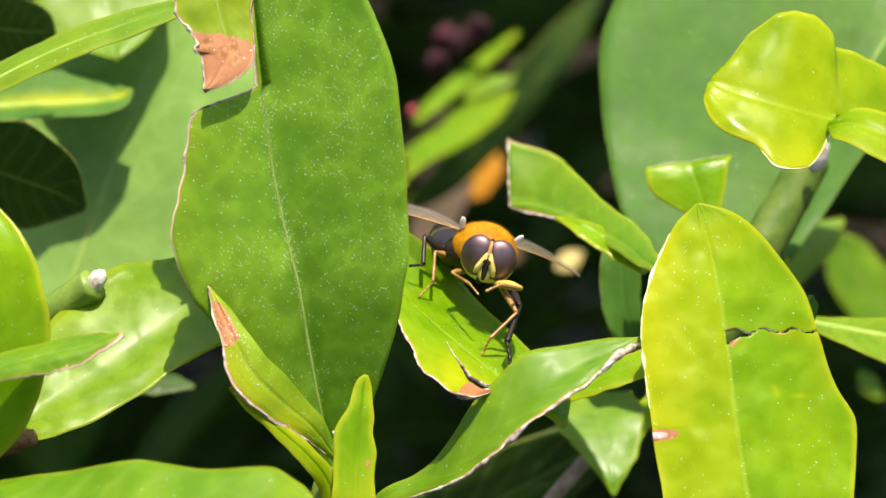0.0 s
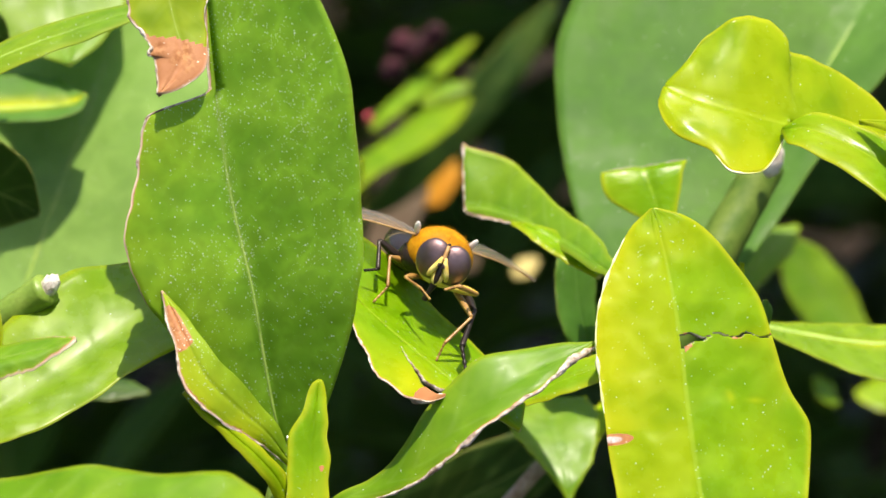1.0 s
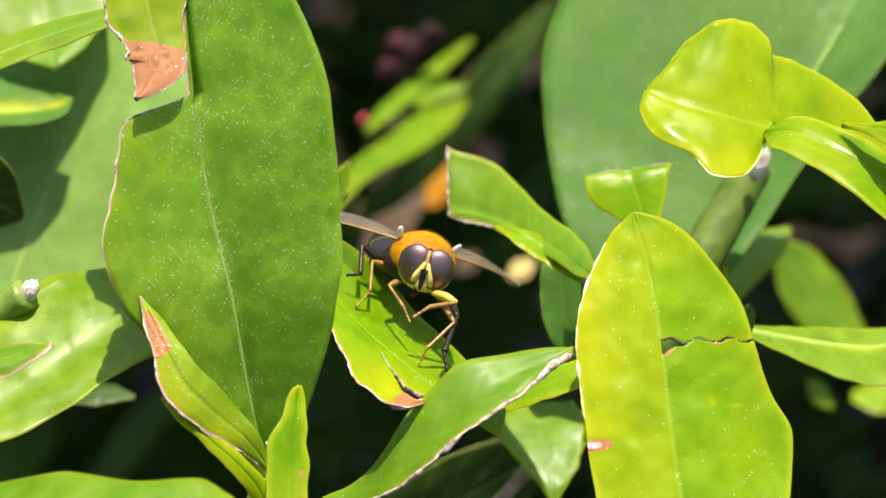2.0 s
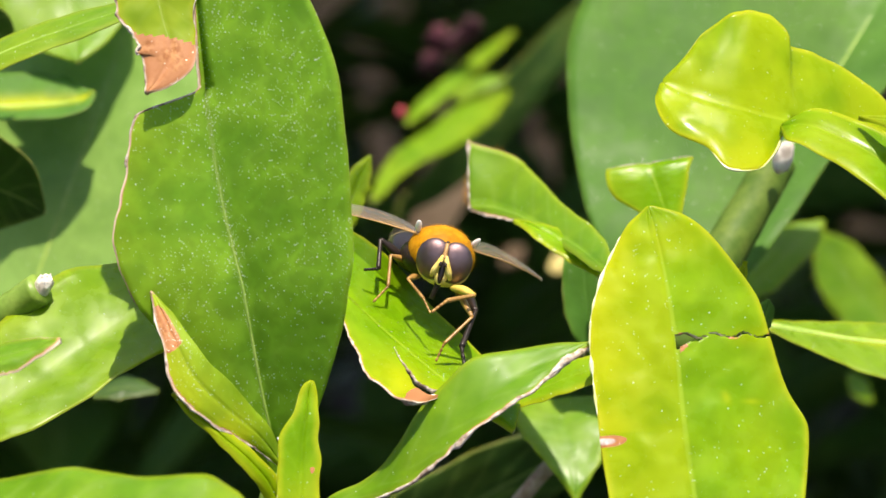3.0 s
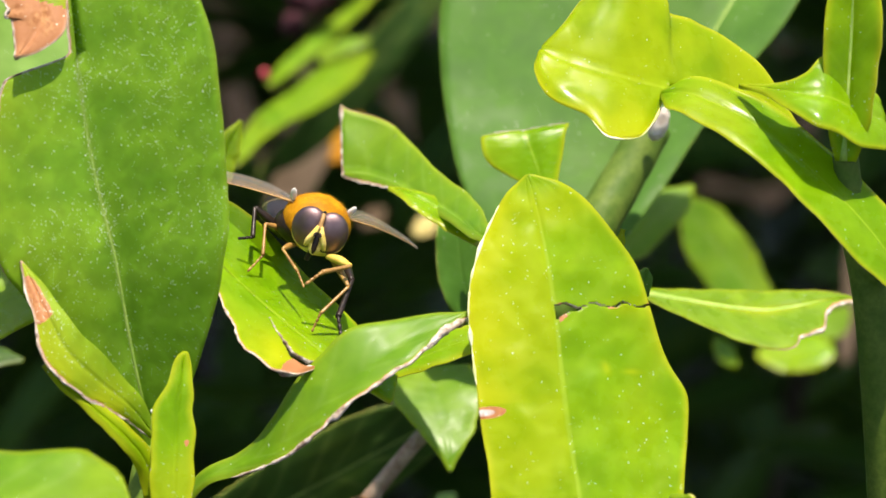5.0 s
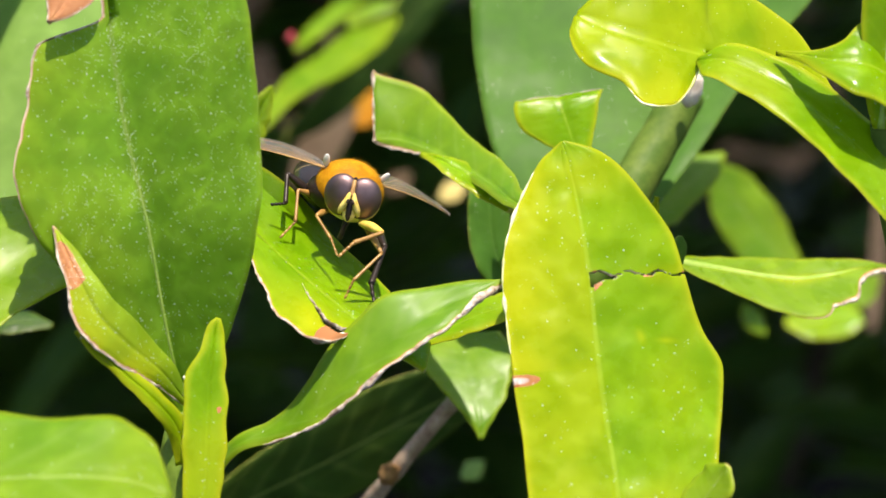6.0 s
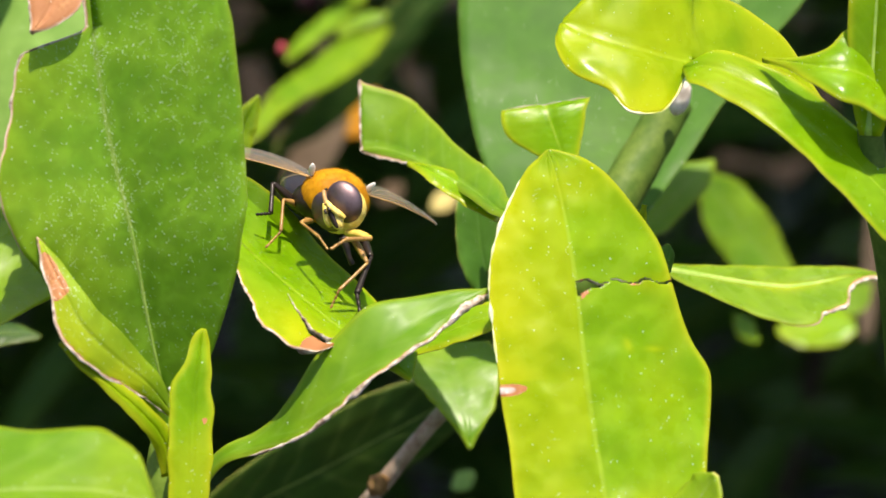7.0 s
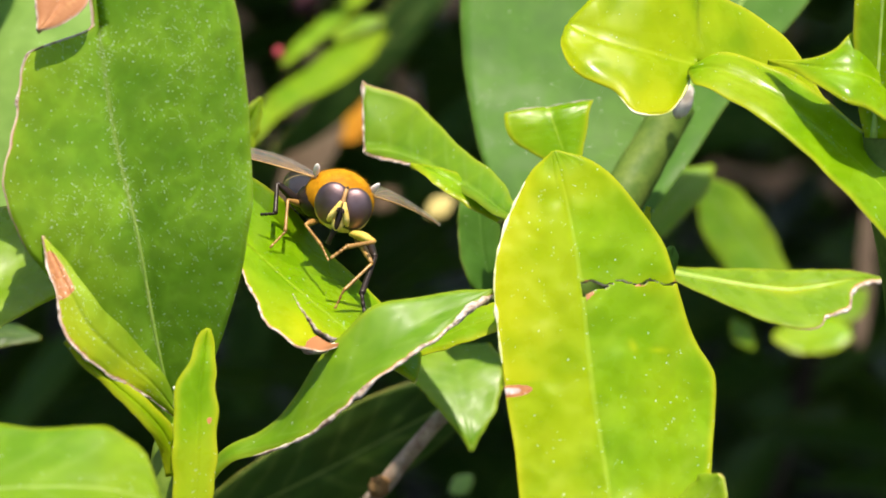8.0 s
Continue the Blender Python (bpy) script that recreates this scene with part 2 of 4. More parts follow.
def leaf_mesh(rows, up, origin, thick=0.34, ns=44, nc=9, wavy=0.25, seed=0, ribbed=0.10, cut=None, dry=None, ripe_or_lit=None, ribless=False, pucker=0.07):
    """A leaf blade in mm round origin. rows, from base to tip: spine x, y, z, half-widths left and right and then, where given,
    degrees by which the halves rise at the rib (left, right) and turn further towards the margin (left, right), and how torn the margins are (left, right)."""
    rows = [tuple(r) + (0,) * (11 - len(r)) for r in rows]
    ups = [Vector(u).normalized() for u in (up if isinstance(up[0], (tuple, list)) else [up])]
    spine = [r[:3] for r in rows]
    rest = [r[3:] for r in rows]
    length = np.cumsum([0.0] + [(Vector(a) - Vector(b)).length for a, b in zip(spine, spine[1:])])
    knots = length / length[-1]
    verts, info, torn = [], [], []
    cols = 2 * nc + 1
    for i in range(ns + 1):
        s = i / ns
        o = Vector(smooth(spine, s, True, knots))
        tan = (Vector(smooth(spine, min(1, s + 0.01), True, knots)) - Vector(smooth(spine, max(0, s - 0.01), True, knots))).normalized()
        k = s * (len(ups) - 1)
        j = min(int(k), max(0, len(ups) - 2))
        n = ups[j].lerp(ups[min(j + 1, len(ups) - 1)], k - j)
        n = (n - tan * n.dot(tan)).normalized()
        right = tan.cross(n)
        wl, wr, fl, fr, cl, cr, tl, tr = smooth(rest, s, False, knots)
        line = []
        for sign, w, f, c, t in ((-1, wl, fl, cl, tl), (1, wr, fr, cr, tr)):
            w = max(w, 0.02)
            jag = noise.noise((s * 9, sign * 3 + seed, 1)) * wavy * 0.7 + t * (noise.noise((s * 16, sign * 5 + seed, 2)) * 0.30 + noise.noise((s * 45, sign, seed)) * 0.16)
            w = max(0.02, w + jag * min(1, w))
            x = h = 0.0
            pts = [(0.0, 0.0, 0.0, w, t)]
            for q in range(1, nc + 1):
                u0, u1 = ((q - 1) / nc) ** 0.85, (q / nc) ** 0.85
                um = (u0 + u1) / 2
                bend = min(1.0, max(0.0, (um - 0.42) / 0.14))
                a = radians(f + c * bend * bend * (3 - 2 * bend))
                x += (u1 - u0) * w * math.cos(a)
                h += (u1 - u0) * w * math.sin(a)
                ripple = wavy * min(1, w / 3) * um * noise.noise((s * 5 + seed, sign * um * 2, 7)) * 1.2 + 0.02 * noise.noise((s * 14 + seed, sign * um * 5, 3))
                pts.append((sign * x, h + ripple * min(1, w), sign * u1, w * (1 - u1), t))
            line.append(pts)
        for x, h, c, e, t in line[0][:0:-1] + line[1]:
            dip = -ribbed * math.exp(-(abs(c) / 0.05) ** 2) if abs(c) < 0.2 else 0
            q = (o + right * x) * 0.31 + Vector((seed * 7.3, 0, seed))
            dip += pucker * min(1.0, abs(c) * 6) * (noise.noise(q) + 0.4 * noise.noise(q.yzx * 2.7))
            verts.append((o + right * x + n * (h + dip), n, max(0.1, 1 - abs(c) ** 3)))
            info.append((s, c, e))
            torn.append(t)
    faces, mats = [], []
    grid = lambda i, j: i * cols + j
    pos = [v[0] for v in verts]
    nor = []
    for i in range(ns + 1):
        for j in range(cols):
            du = pos[grid(min(i + 1, ns), j)] - pos[grid(max(i - 1, 0), j)]
            dv = pos[grid(i, min(j + 1, cols - 1))] - pos[grid(i, max(j - 1, 0))]
            q = dv.cross(du)
            nor.append(q.normalized() if q.length > 1e-9 else verts[grid(i, j)][1])
    flip = -1 if sum(a.dot(v[1]) for a, v in zip(nor, verts)) < 0 else 1
    base = Vector(origin)
    total = len(pos)
    top = [p + n * flip * thick * 0.5 * v[2] for p, n, v in zip(pos, nor, verts)]
    low = [p - n * flip * thick * 0.5 * v[2] for p, n, v in zip(pos, nor, verts)]
    rims = {}
    for i in range(ns):
        for j in range(cols - 1):
            a, b, c, d = grid(i, j), grid(i, j + 1), grid(i + 1, j + 1), grid(i + 1, j)
            if cut and cut((info[a][0] + info[c][0]) / 2, (info[a][1] + info[c][1]) / 2):
                continue
            faces += [(a, b, c, d), (a + total, d + total, c + total, b + total)]
            mats += [0, 0]
            for e in ((a, b), (b, c), (c, d), (d, a)):
                if e[::-1] in rims:
                    del rims[e[::-1]]
                else:
                    rims[e] = True
    for a, b in rims:
        faces.append((b, a, a + total, b + total))
        inner = abs(info[a][1]) < 0.98 and 0 < info[a][0] < 1
        mats.append(2 if inner or max(torn[a], torn[b]) > 0.45 else 1)
    spots = [dry(q[0], q[1]) if dry else 0.0 for q in info]
    me = bpy.data.meshes.new("leaf")
    me.from_pydata([(p - base) * MM for p in top + low], [], faces)
    me.polygons.foreach_set("material_index", mats)
    me.polygons.foreach_set("use_smooth", [True] * len(faces))
    me.attributes.new("leaf", "FLOAT_VECTOR", "POINT").data.foreach_set("vector", np.array([(a, max(abs(b), 0.06), c) if ribless else (a, b, c) for a, b, c in info + info], "f").ravel())
    me.attributes.new("torn", "FLOAT", "POINT").data.foreach_set("value", np.array(torn + torn, "f"))
    turned = [ripe_or_lit(q[0], q[1]) if ripe_or_lit else 0.0 for q in info]
    me.attributes.new("ripe_or_lit", "FLOAT", "POINT").data.foreach_set("value", np.array(turned + turned, "f"))
    me.attributes.new("dry", "FLOAT", "POINT").data.foreach_set("value", np.array(spots + spots, "f"))
    me.update()
    return me


def tube(points, radii, origin, sides=10, caps=True, rough=0.0, seed=0):
    """A bmesh tube along a smooth line of points, in mm round origin; radii are stations too."""
    bm = bmesh.new()
    n = max(8, 5 * len(points))
    rings, side = [], None
    for i in range(n + 1):
        s = i / n
        o = Vector(smooth(points, s))
        tan = (Vector(smooth(points, min(1, s + 0.02))) - Vector(smooth(points, max(0, s - 0.02)))).normalized()
        side = (tan.orthogonal() if side is None else side - tan * side.dot(tan)).normalized()
        other = tan.cross(side)
        r = float(smooth(radii, s, False))
        ring = []
        for k in range(sides):
            a = 2 * math.pi * k / sides
            rr = r * (1 + rough * noise.noise((math.cos(a) * 2 + seed, math.sin(a) * 2, s * 8)))
            ring.append(bm.verts.new((o + (side * math.cos(a) + other * math.sin(a)) * rr - Vector(origin)) * MM))
        rings.append(ring)
    for a, b in zip(rings, rings[1:]):
        for k in range(sides):
            bm.faces.new((a[k], a[(k + 1) % sides], b[(k + 1) % sides], b[k]))
    if caps:
        bm.faces.new(rings[0][::-1])
        bm.faces.new(rings[-1])
    return bm


def blob(centre, radii, turn=(0, 0, 0), seg=20, rings=14, shape=None):
    """A bmesh ellipsoid in mm; shape(unit vector) gives a factor for the radius."""
    bm = bmesh.new()
    bmesh.ops.create_uvsphere(bm, u_segments=seg, v_segments=rings, radius=1)
    rot = Euler([radians(a) for a in turn]).to_matrix()
    for v in bm.verts:
        k = shape(v.co.normalized()) if shape else 1
        v.co = (rot @ Vector((v.co.x * radii[0] * k, v.co.y * radii[1] * k, v.co.z * radii[2] * k)) + Vector(centre)) * MM
    return bm


COUNT = [0]


def lip(ob, side, start, end, r, mat, ns, nc, name="dry_or_gleam_margin"):
    """A crumpled dry lip, or a pale strip for a highlight, along one margin of a leaf, from start to end of its length;
    side 0: across its tip.
    """
    cols = 2 * nc + 1
    if side:
        ids = [i * cols + (0 if side < 0 else cols - 1) for i in range(int(start * ns), int(end * ns) + 1)]
    else:
        ids = [ns * cols + j for j in range(int(start * (cols - 1)), int(end * (cols - 1)) + 1)]
    count = max(4, min(40, len(ids)))
    points = [ob.data.vertices[ids[round(k * (len(ids) - 1) / (count - 1))]].co / MM for k in range(count)]
    radii = [r * max(0.2, 0.62 + 1.0 * noise.noise((k * 0.31, r * 50, side)) + 0.5 * noise.noise((k * 0.9, r * 30, side))) for k in range(count)]
    radii[0] = radii[-1] = r * 0.15
    # TORN makes a real dry edge; GLEAM paints a highlight along the margin
    part(name, tube(points, radii, (0, 0, 0), 7, rough=0.5, seed=count), mat, ob, "dry whitish torn edge" if mat == TORN else "pale strip on the margin, a highlight put in as colour")


def leaf(shoot, rows, up, mat, label="", rib=0.0, rim=RIM, lips=(), **more):
    """A leaf of a shoot, with its midrib as a piece of its own where rib (its radius in mm at the base) is given."""
    COUNT[0] += 1
    origin = shoot.location / MM
    ob = part("leaf", leaf_mesh(rows, up, origin, seed=COUNT[0], **more), (mat, rim, TORN), shoot, label)
    for side, start, end, r, *own in lips:
        lip(ob, side, start, end, r, own[0] if own else TORN, more.get("ns", 44), more.get("nc", 9))
    if rib:
        ups = Vector(up[0] if isinstance(up[0], (tuple, list)) else up).normalized()
        line = [Vector(r[:3]) - ups * rib * 0.12 for r in rows]
        part("midrib", tube(line, [rib, rib * 0.75, rib * 0.5, rib * 0.2], origin, 8), RIB, ob)
    return ob


# ---- ground ----
def ground():
    bm = bmesh.new()
    bmesh.ops.create_grid(bm, x_segments=60, y_segments=60, size=1)
    for v in bm.verts:
        r = v.co.xy.length
        k = 0.6 * r + 900 * max(0, r - 0.3) ** 3
        v.co.xy *= k / max(r, 1e-6)
        v.co.z = -0.36 + 0.012 * noise.noise(v.co * 9) + 0.02 * noise.noise(v.co * 2)
    me = bpy.data.meshes.new("ground")
    bm.to_mesh(me)
    bm.free()
    me.materials.append(SOIL)
    tagged(new("ground", me), "dark bare soil and leaf mould under the shrub", "ground", kind="structure")


ground()


# withered brown, darkened in its colour for the shade far behind
WITHERED = plain("withered_leaf", (0.09, 0.06, 0.035), (0.15, 0.11, 0.07), 0.8, 200, 0.2)
FLUFF = plain("white_droplet", (0.7, 0.72, 0.66), (0.85, 0.86, 0.8), 0.3, 900)
FLOWER = plain("withered_flower", (0.03, 0.006, 0.010), (0.085, 0.016, 0.028), 0.8, 400)
BUFF = plain("buff_leaf", (0.38, 0.30, 0.08), (0.50, 0.42, 0.15), 0.7, 200)
GOLD = plain("golden_leaf", (0.42, 0.17, 0.003), (0.50, 0.25, 0.008), 0.6, 200, 0.3)


# ---- the shrub, shoot by shoot ----
def shoot_tall():
    """The shoot with the large upright leaf that stands nearest."""
    a = thing("shrub_shoot", (-11.11, -8.13, -15.09), "upright shoot with one large torn glossy green leaf and a bud", "plant shoot", "shrub shoots")
    # left half lightened in its colour, as the half turned more to the sun
    big = leaf(a, [(-11.18, -8.07, -14.92, 0.52, 0.52), (-12.03, -8.09, -10.9, 1.3, 2.24, 16, 13), (-12.8, -7.87, -6.67, 3.51, 4.63, 16, 13), (-13.3, -7.6, -3.29, 5.2, 6.24, 16, 13), (-13.61, -7.39, -1.26, 6.11, 6.96, 16, 13), (-13.91, -7.08, 0.34, 6.88, 7.66, 16, 13, 0, 0, 0.2, 0), (-14.7, -6.23, 3.62, 7.29, 8.43, 16, 13, 0, 0, 0.5, 0), (-15.4, -5.11, 7.18, 5.83, 8.91, 16, 13, 0, 0, 0.8, 0), (-15.91, -4.06, 10.56, 4.52, 9.08, 16, 13, 0, 0, 0.6, 0), (-16.05, -3.63, 11.73, 0.42, 8.96, 16, 13, 0, 0, 0.8, 0), (-16.43, -2.44, 15.25, 0.25, 8.1, 16, 13, 0, 0, 0.8, 0), (-16.71, -1.31, 18.59, 0.18, 6.42, 16, 13, 0, 0, 0.5, 0), (-16.92, 0.14, 22.59, 0.18, 2.52)], (-0.12, -0.82, 0.56), MATURE, "large upright green leaf dusted with pale specks, margin torn", rib=0.2, ripe_or_lit=lambda s, c: 0.22 * max(0.0, -c), ns=130, nc=14, wavy=0.12, lips=((-1, 0.60, 0.86, 0.07),))
    # the lower margin is bent up and out along a crease
    flap = leaf(a, [(-11.29, -9.95, -11.6, 0.16, 0.16), (-12.86, -10.76, -8.92, 0.86, 1.02, 0, 0, 0, 0, 0.6, 0), (-14.94, -11.66, -6.52, 1.38, 1.53, 0, 0, 0, 0, 0.8, 0), (-16.6, -11.75, -4.5, 1.53, 1.38, 0, 0, 0, 0, 0.9, 0), (-17.67, -10.85, -2.68, 0.82, 0.93, 0, 0, 0, 0, 0.5, 0), (-18.42, -9.86, -1.46, 0.65, 0.65, 0, 0, 0, 0, 0.4, 0), (-18.94, -9.23, -0.63, 0.32, 0.32, 0, 0, 0, 0, 0.4, 0), (-19.41, -8.5, -0.11, 0.07, 0.07, 0, 0, 0, 0, 0.5, 0.5)], (-0.02, -0.66, 0.75), MATURE, "bent-up lower margin with a dry brown patch", ripe_or_lit=lambda s, c: 0.5 - 0.3 * c, ns=70, nc=12, wavy=0.1,
        lips=((-1, 0.05, 1.0, 0.09),),
        dry=lambda s, c: 0.72 * math.exp(-((s - 0.82) / 0.13) ** 4 - ((c + 0.35) / 0.95) ** 4))
    flap.name, flap.parent = "folded_margin", big
    # extra yellow brightens the roll, for light shining through it
    roll = leaf(a, [(-11.29, -12.77, -14.06, 0.79, 0.79), (-11.85, -12.44, -12.02, 0.73, 0.73), (-13.18, -12.54, -10, 0.69, 0.69), (-15.08, -12.38, -8.19, 0.47, 0.51), (-17.19, -12.11, -6.39, 0.23, 0.23), (-17.93, -11.89, -5.52, 0.04, 0.04)], (-0.15, -0.5, 0.85), YOUNG, "rolled underside of the bent margin", ns=40, ripe_or_lit=lambda s, c: 0.25)
    roll.name, roll.parent = "rolled_margin", big
    leaf(a, [(-10.32, -16.73, -16.66, 1.02, 1.02), (-10.17, -14.89, -13.79, 1.36, 1.16), (-10.07, -13.02, -11.28, 1.49, 1.25, 12, 12), (-9.99, -11.55, -9.32, 1.56, 1.12, 12, 12), (-9.73, -10.35, -7.59, 0.85, 0.77, 10, 10), (-9.54, -9.29, -6.24, 0.46, 0.38, 10, 10), (-9.44, -9.09, -5.94, 0.14, 0.17)], (0.1, -0.85, 0.52), YOUNG, "small pointed bright green young leaf", ribless=True,
        dry=lambda s, c: 0.62 * math.exp(-((s - 0.56) / 0.03) ** 2 - ((c - 0.6) / 0.3) ** 2))
    for x, y in ((309, 688), (313, 703)):
        part("dew_drop", blob(Vector((-11.5, -10.86, -9.17)) + Vector(((x - 309) * 0.036, 0, (688 - y) * 0.036)) - a.location / MM, (0.11, 0.11, 0.15), seg=12, rings=8), FLUFF, a, "tiny white droplet")
    part("stem", tube([(-11.51, -7.89, -12.99), (-11.88, -8.51, -14.71), (-12.13, -9.44, -18.7), (-12.76, -10.9, -29.96)], [0.9, 1.3, 1.5, 1.7], a.location / MM, 12), SHOOT, a)
    return a


def shoot_dry_tip():
    a = thing("shrub_shoot", (-20.24, 3.6, 24.1), "drooping leaf with a dry brown tip above", "plant shoot", "shrub shoots")
    leaf(a, [(-19.96, 1.12, 24.61, 0.72, 0.72), (-19.52, -0.23, 21.62, 2.09, 2.23), (-19.19, -1.44, 18.97, 2.59, 2.8, 6, 6, 0, 0, 0.1, 0.2), (-18.85, -2.4, 17.01, 2.45, 2.67, 6, 6, 0, 0, 0.1, 0.5), (-18.48, -3.11, 15.72, 1.88, 2.24, 6, 6, 0, 0, 0.15, 0.8), (-18.14, -3.73, 14.71, 1.69, 2.05, 5, 5, 0, 0, 0.2, 0.8), (-18.06, -4.29, 13.83, 1.56, 1.92, 4, 4, 0, 0, 0.25, 0.7), (-18.44, -4.79, 13.09, 1.09, 1.53, 4, 4, 0, 0, 0.3, 0.6), (-19.03, -5.27, 12.41, 0.48, 0.67, 2, 2, 0, 0, 0.3, 0.5), (-19.51, -5.64, 12.04, 0.07, 0.11, 0, 0, 0, 0, 0.3, 0.5)], (0.1, -0.7, 0.7), FRESH, "hanging green leaf that ends in a dry brown tip", rib=0.1, ns=80, lips=((-1, 0.5, 1.0, 0.05), (1, 0.45, 1.0, 0.10)), dry=lambda s, c: 0.68 if s > 0.72 - 0.05 * c else 0.0, ripe_or_lit=lambda s, c: 0.45 if s > 0.4 else 0.2)
    return a


def shoot_fly():
    """The shoot on whose leaf the fly sits."""
    a = thing("shrub_shoot", (4.49, -5.89, -16.18), "shoot with several torn leaves, one of them a perch", "plant shoot", "shrub shoots")
    perch = leaf(a, [(3.31, -10.8, -8.76, 0.16, 0.16), (1.72, -9.89, -7.82, 0.53, 4.52, 0, -12), (0.39, -9.23, -7.07, 0.75, 5.77, 2, -16), (-0.5, -8.76, -6.56, 1.39, 6.22, 4, -18), (-1.26, -8.42, -6.15, 3.31, 6.62, 6, -20, 0, 0, 1, 0), (-2.12, -7.89, -5.62, 4.55, 6.88, 8, -20, 0, 0, 1, 0), (-3.75, -6.82, -4.6, 4.24, 7.63, 8, -20, 0, 0, 1, 0), (-5.14, -5.87, -3.71, 3.17, 7.82, 8, -20, 0, 0, 0.9, 0), (-6.12, -5.13, -3.05, 2.21, 7.79, 8, -20, 0, 0, 0.8, 0), (-7.34, -4.19, -2.23, 1.38, 7.75, 8, -18, 0, 0, 0.5, 0), (-9.76, -2.47, -0.65, 1.39, 6.63, 6, -10), (-12.4, -0.5, 1.1, 0.27, 2.68)], (0.31, -0.37, 0.88), YOUNG, "green leaf with a torn browned tip, folded along the rib", rib=0.1, ns=400, nc=50, lips=((-1, 0.19, 0.66, 0.08),),
        ripe_or_lit=lambda s, c: 0.95 * math.exp(-((s - 0.33) / 0.12) ** 2 - ((c + 0.8) / 0.5) ** 2),
        cut=lambda s, c: 0.20 < s < 0.44 and abs(c + 0.17 + (0.44 - s) * 2.4) < 0.006 + 0.15 * ((0.44 - s) / 0.22) ** 2 + 0.014 * noise.noise((s * 60, 1, 2)),
        dry=lambda s, c: 0.72 * math.exp(-((s - 0.265) / 0.04) ** 2 - ((c + 0.8) / 0.5) ** 2))
    perch_tip = [(-3.92, -10.9, -6.26), (-3.28, -11.1, -6.57), (-2.48, -10.77, -6.71), (-1.82, -10.13, -6.68), (-1.23, -9.8, -6.74)]
    part("dry_tip", tube(perch_tip, [0.08, 0.2, 0.15, 0.2, 0.06], a.location / MM, 9, rough=1.1, seed=3), TORN, perch, "crumpled whitish dry tip")
    long = leaf(a, [(-9.98, -10.92, -17.94, 0.25, 0.25), (-9.5, -10.86, -15.36, 0.45, 0.45), (-8.32, -11, -13.82, 0.66, 0.57), (-6.14, -11.33, -12.79, 1.12, 0.65), (-3.68, -11.94, -11.08, 1.72, 1.21, 10, 10, 0, 0, 0, 0.5), (-0.84, -11.78, -8.25, 2.6, 1.53, 10, 10, 0, 0, 0, 0.9), (1.98, -11.02, -6.16, 2.81, 1.6, 10, 10, 0, 0, 0, 0.9), (4.64, -9.73, -5.02, 1.9, 1.34, 10, 10, 0, 0, 0, 0.9), (6.45, -8.69, -4.58, 1.2, 0.54, 10, 0, 0, 0, 0, 1), (8.3, -7.77, -3.99, 0.13, 0.18)], (-0.14, -0.48, 0.87), FRESH, "long pale green leaf with a ragged dry lower margin", ns=110, ribbed=0, ribless=True, lips=((1, 0.26, 0.97, 0.16),))
    part("dry_curl", tube([(5.53, -11.16, -4.79), (6.25, -10.39, -4.38), (7.13, -9.49, -4.16), (8.1, -8.45, -4.15)], [0.08, 0.2, 0.26, 0.14], a.location / MM, 9, rough=0.8, seed=5), TORN, long, "rolled whitish dry end")
    leaf(a, [(2.41, -6, -9.26, 0.39, 0.38), (4.97, -5.63, -8.22, 1.26, 0.96), (7.17, -5.31, -7.37, 1.56, 1.26), (10.09, -5, -6.51, 0.99, 0.98), (12.28, -4.81, -5.99, 0.2, 0.2)], (0, -0.39, 0.92), YOUNG, "short bright leaf under the long one")
    leaf(a, [(8.37, 9.65, -23.63, 0.2, 0.2), (8.24, 10.62, -22.53, 0.82, 1.07), (8.05, 11.88, -21.56, 1.73, 2.31), (7.76, 13.58, -20.55, 2.66, 3.07, 4, 4), (7.41, 15.57, -19.65, 3.36, 3.57, 4, 4), (7.16, 17.49, -18.92, 2.55, 2.98)], (0.1, -0.95, 0.2), FRESH, "short broad leaf base at the node", ribless=True)
    leaf(a, [(9.08, 12.44, -21.62, 0.33, 0.33), (9.8, 14.23, -21.11, 0.74, 0.82), (10.77, 16.62, -20.39, 0.92, 1.09), (11.97, 19.01, -19.65, 0.25, 0.25)], (0.1, -0.6, 0.78), YOUNG, "small pale green leaf at the node")
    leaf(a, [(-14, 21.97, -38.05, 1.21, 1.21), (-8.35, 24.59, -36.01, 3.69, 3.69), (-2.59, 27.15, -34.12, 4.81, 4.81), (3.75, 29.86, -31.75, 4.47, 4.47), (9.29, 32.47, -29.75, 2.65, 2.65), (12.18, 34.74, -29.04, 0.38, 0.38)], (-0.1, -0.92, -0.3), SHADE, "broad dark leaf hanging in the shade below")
    part("twig", tube([(7.98, 14.77, -21.34), (7.12, 13.99, -22.06), (5.09, 14.1, -24.74), (2.52, 14.85, -28.61), (0.79, 15.91, -31.59), (-2.63, 20.69, -38.97)], [0.4, 0.58, 0.55, 0.62, 0.66, 0.8], a.location / MM, 12, rough=0.25), BARK, a, "thin grey-brown twig")
    part("knot", blob(Vector((1.92, 14.1, -28.69)) - a.location / MM, (0.75, 0.6, 0.9), (0, 30, 0), 14, 10, lambda v: 1 + 0.35 * noise.noise(v * 3)), TWIG, a, "brown knot on the twig")
    return a


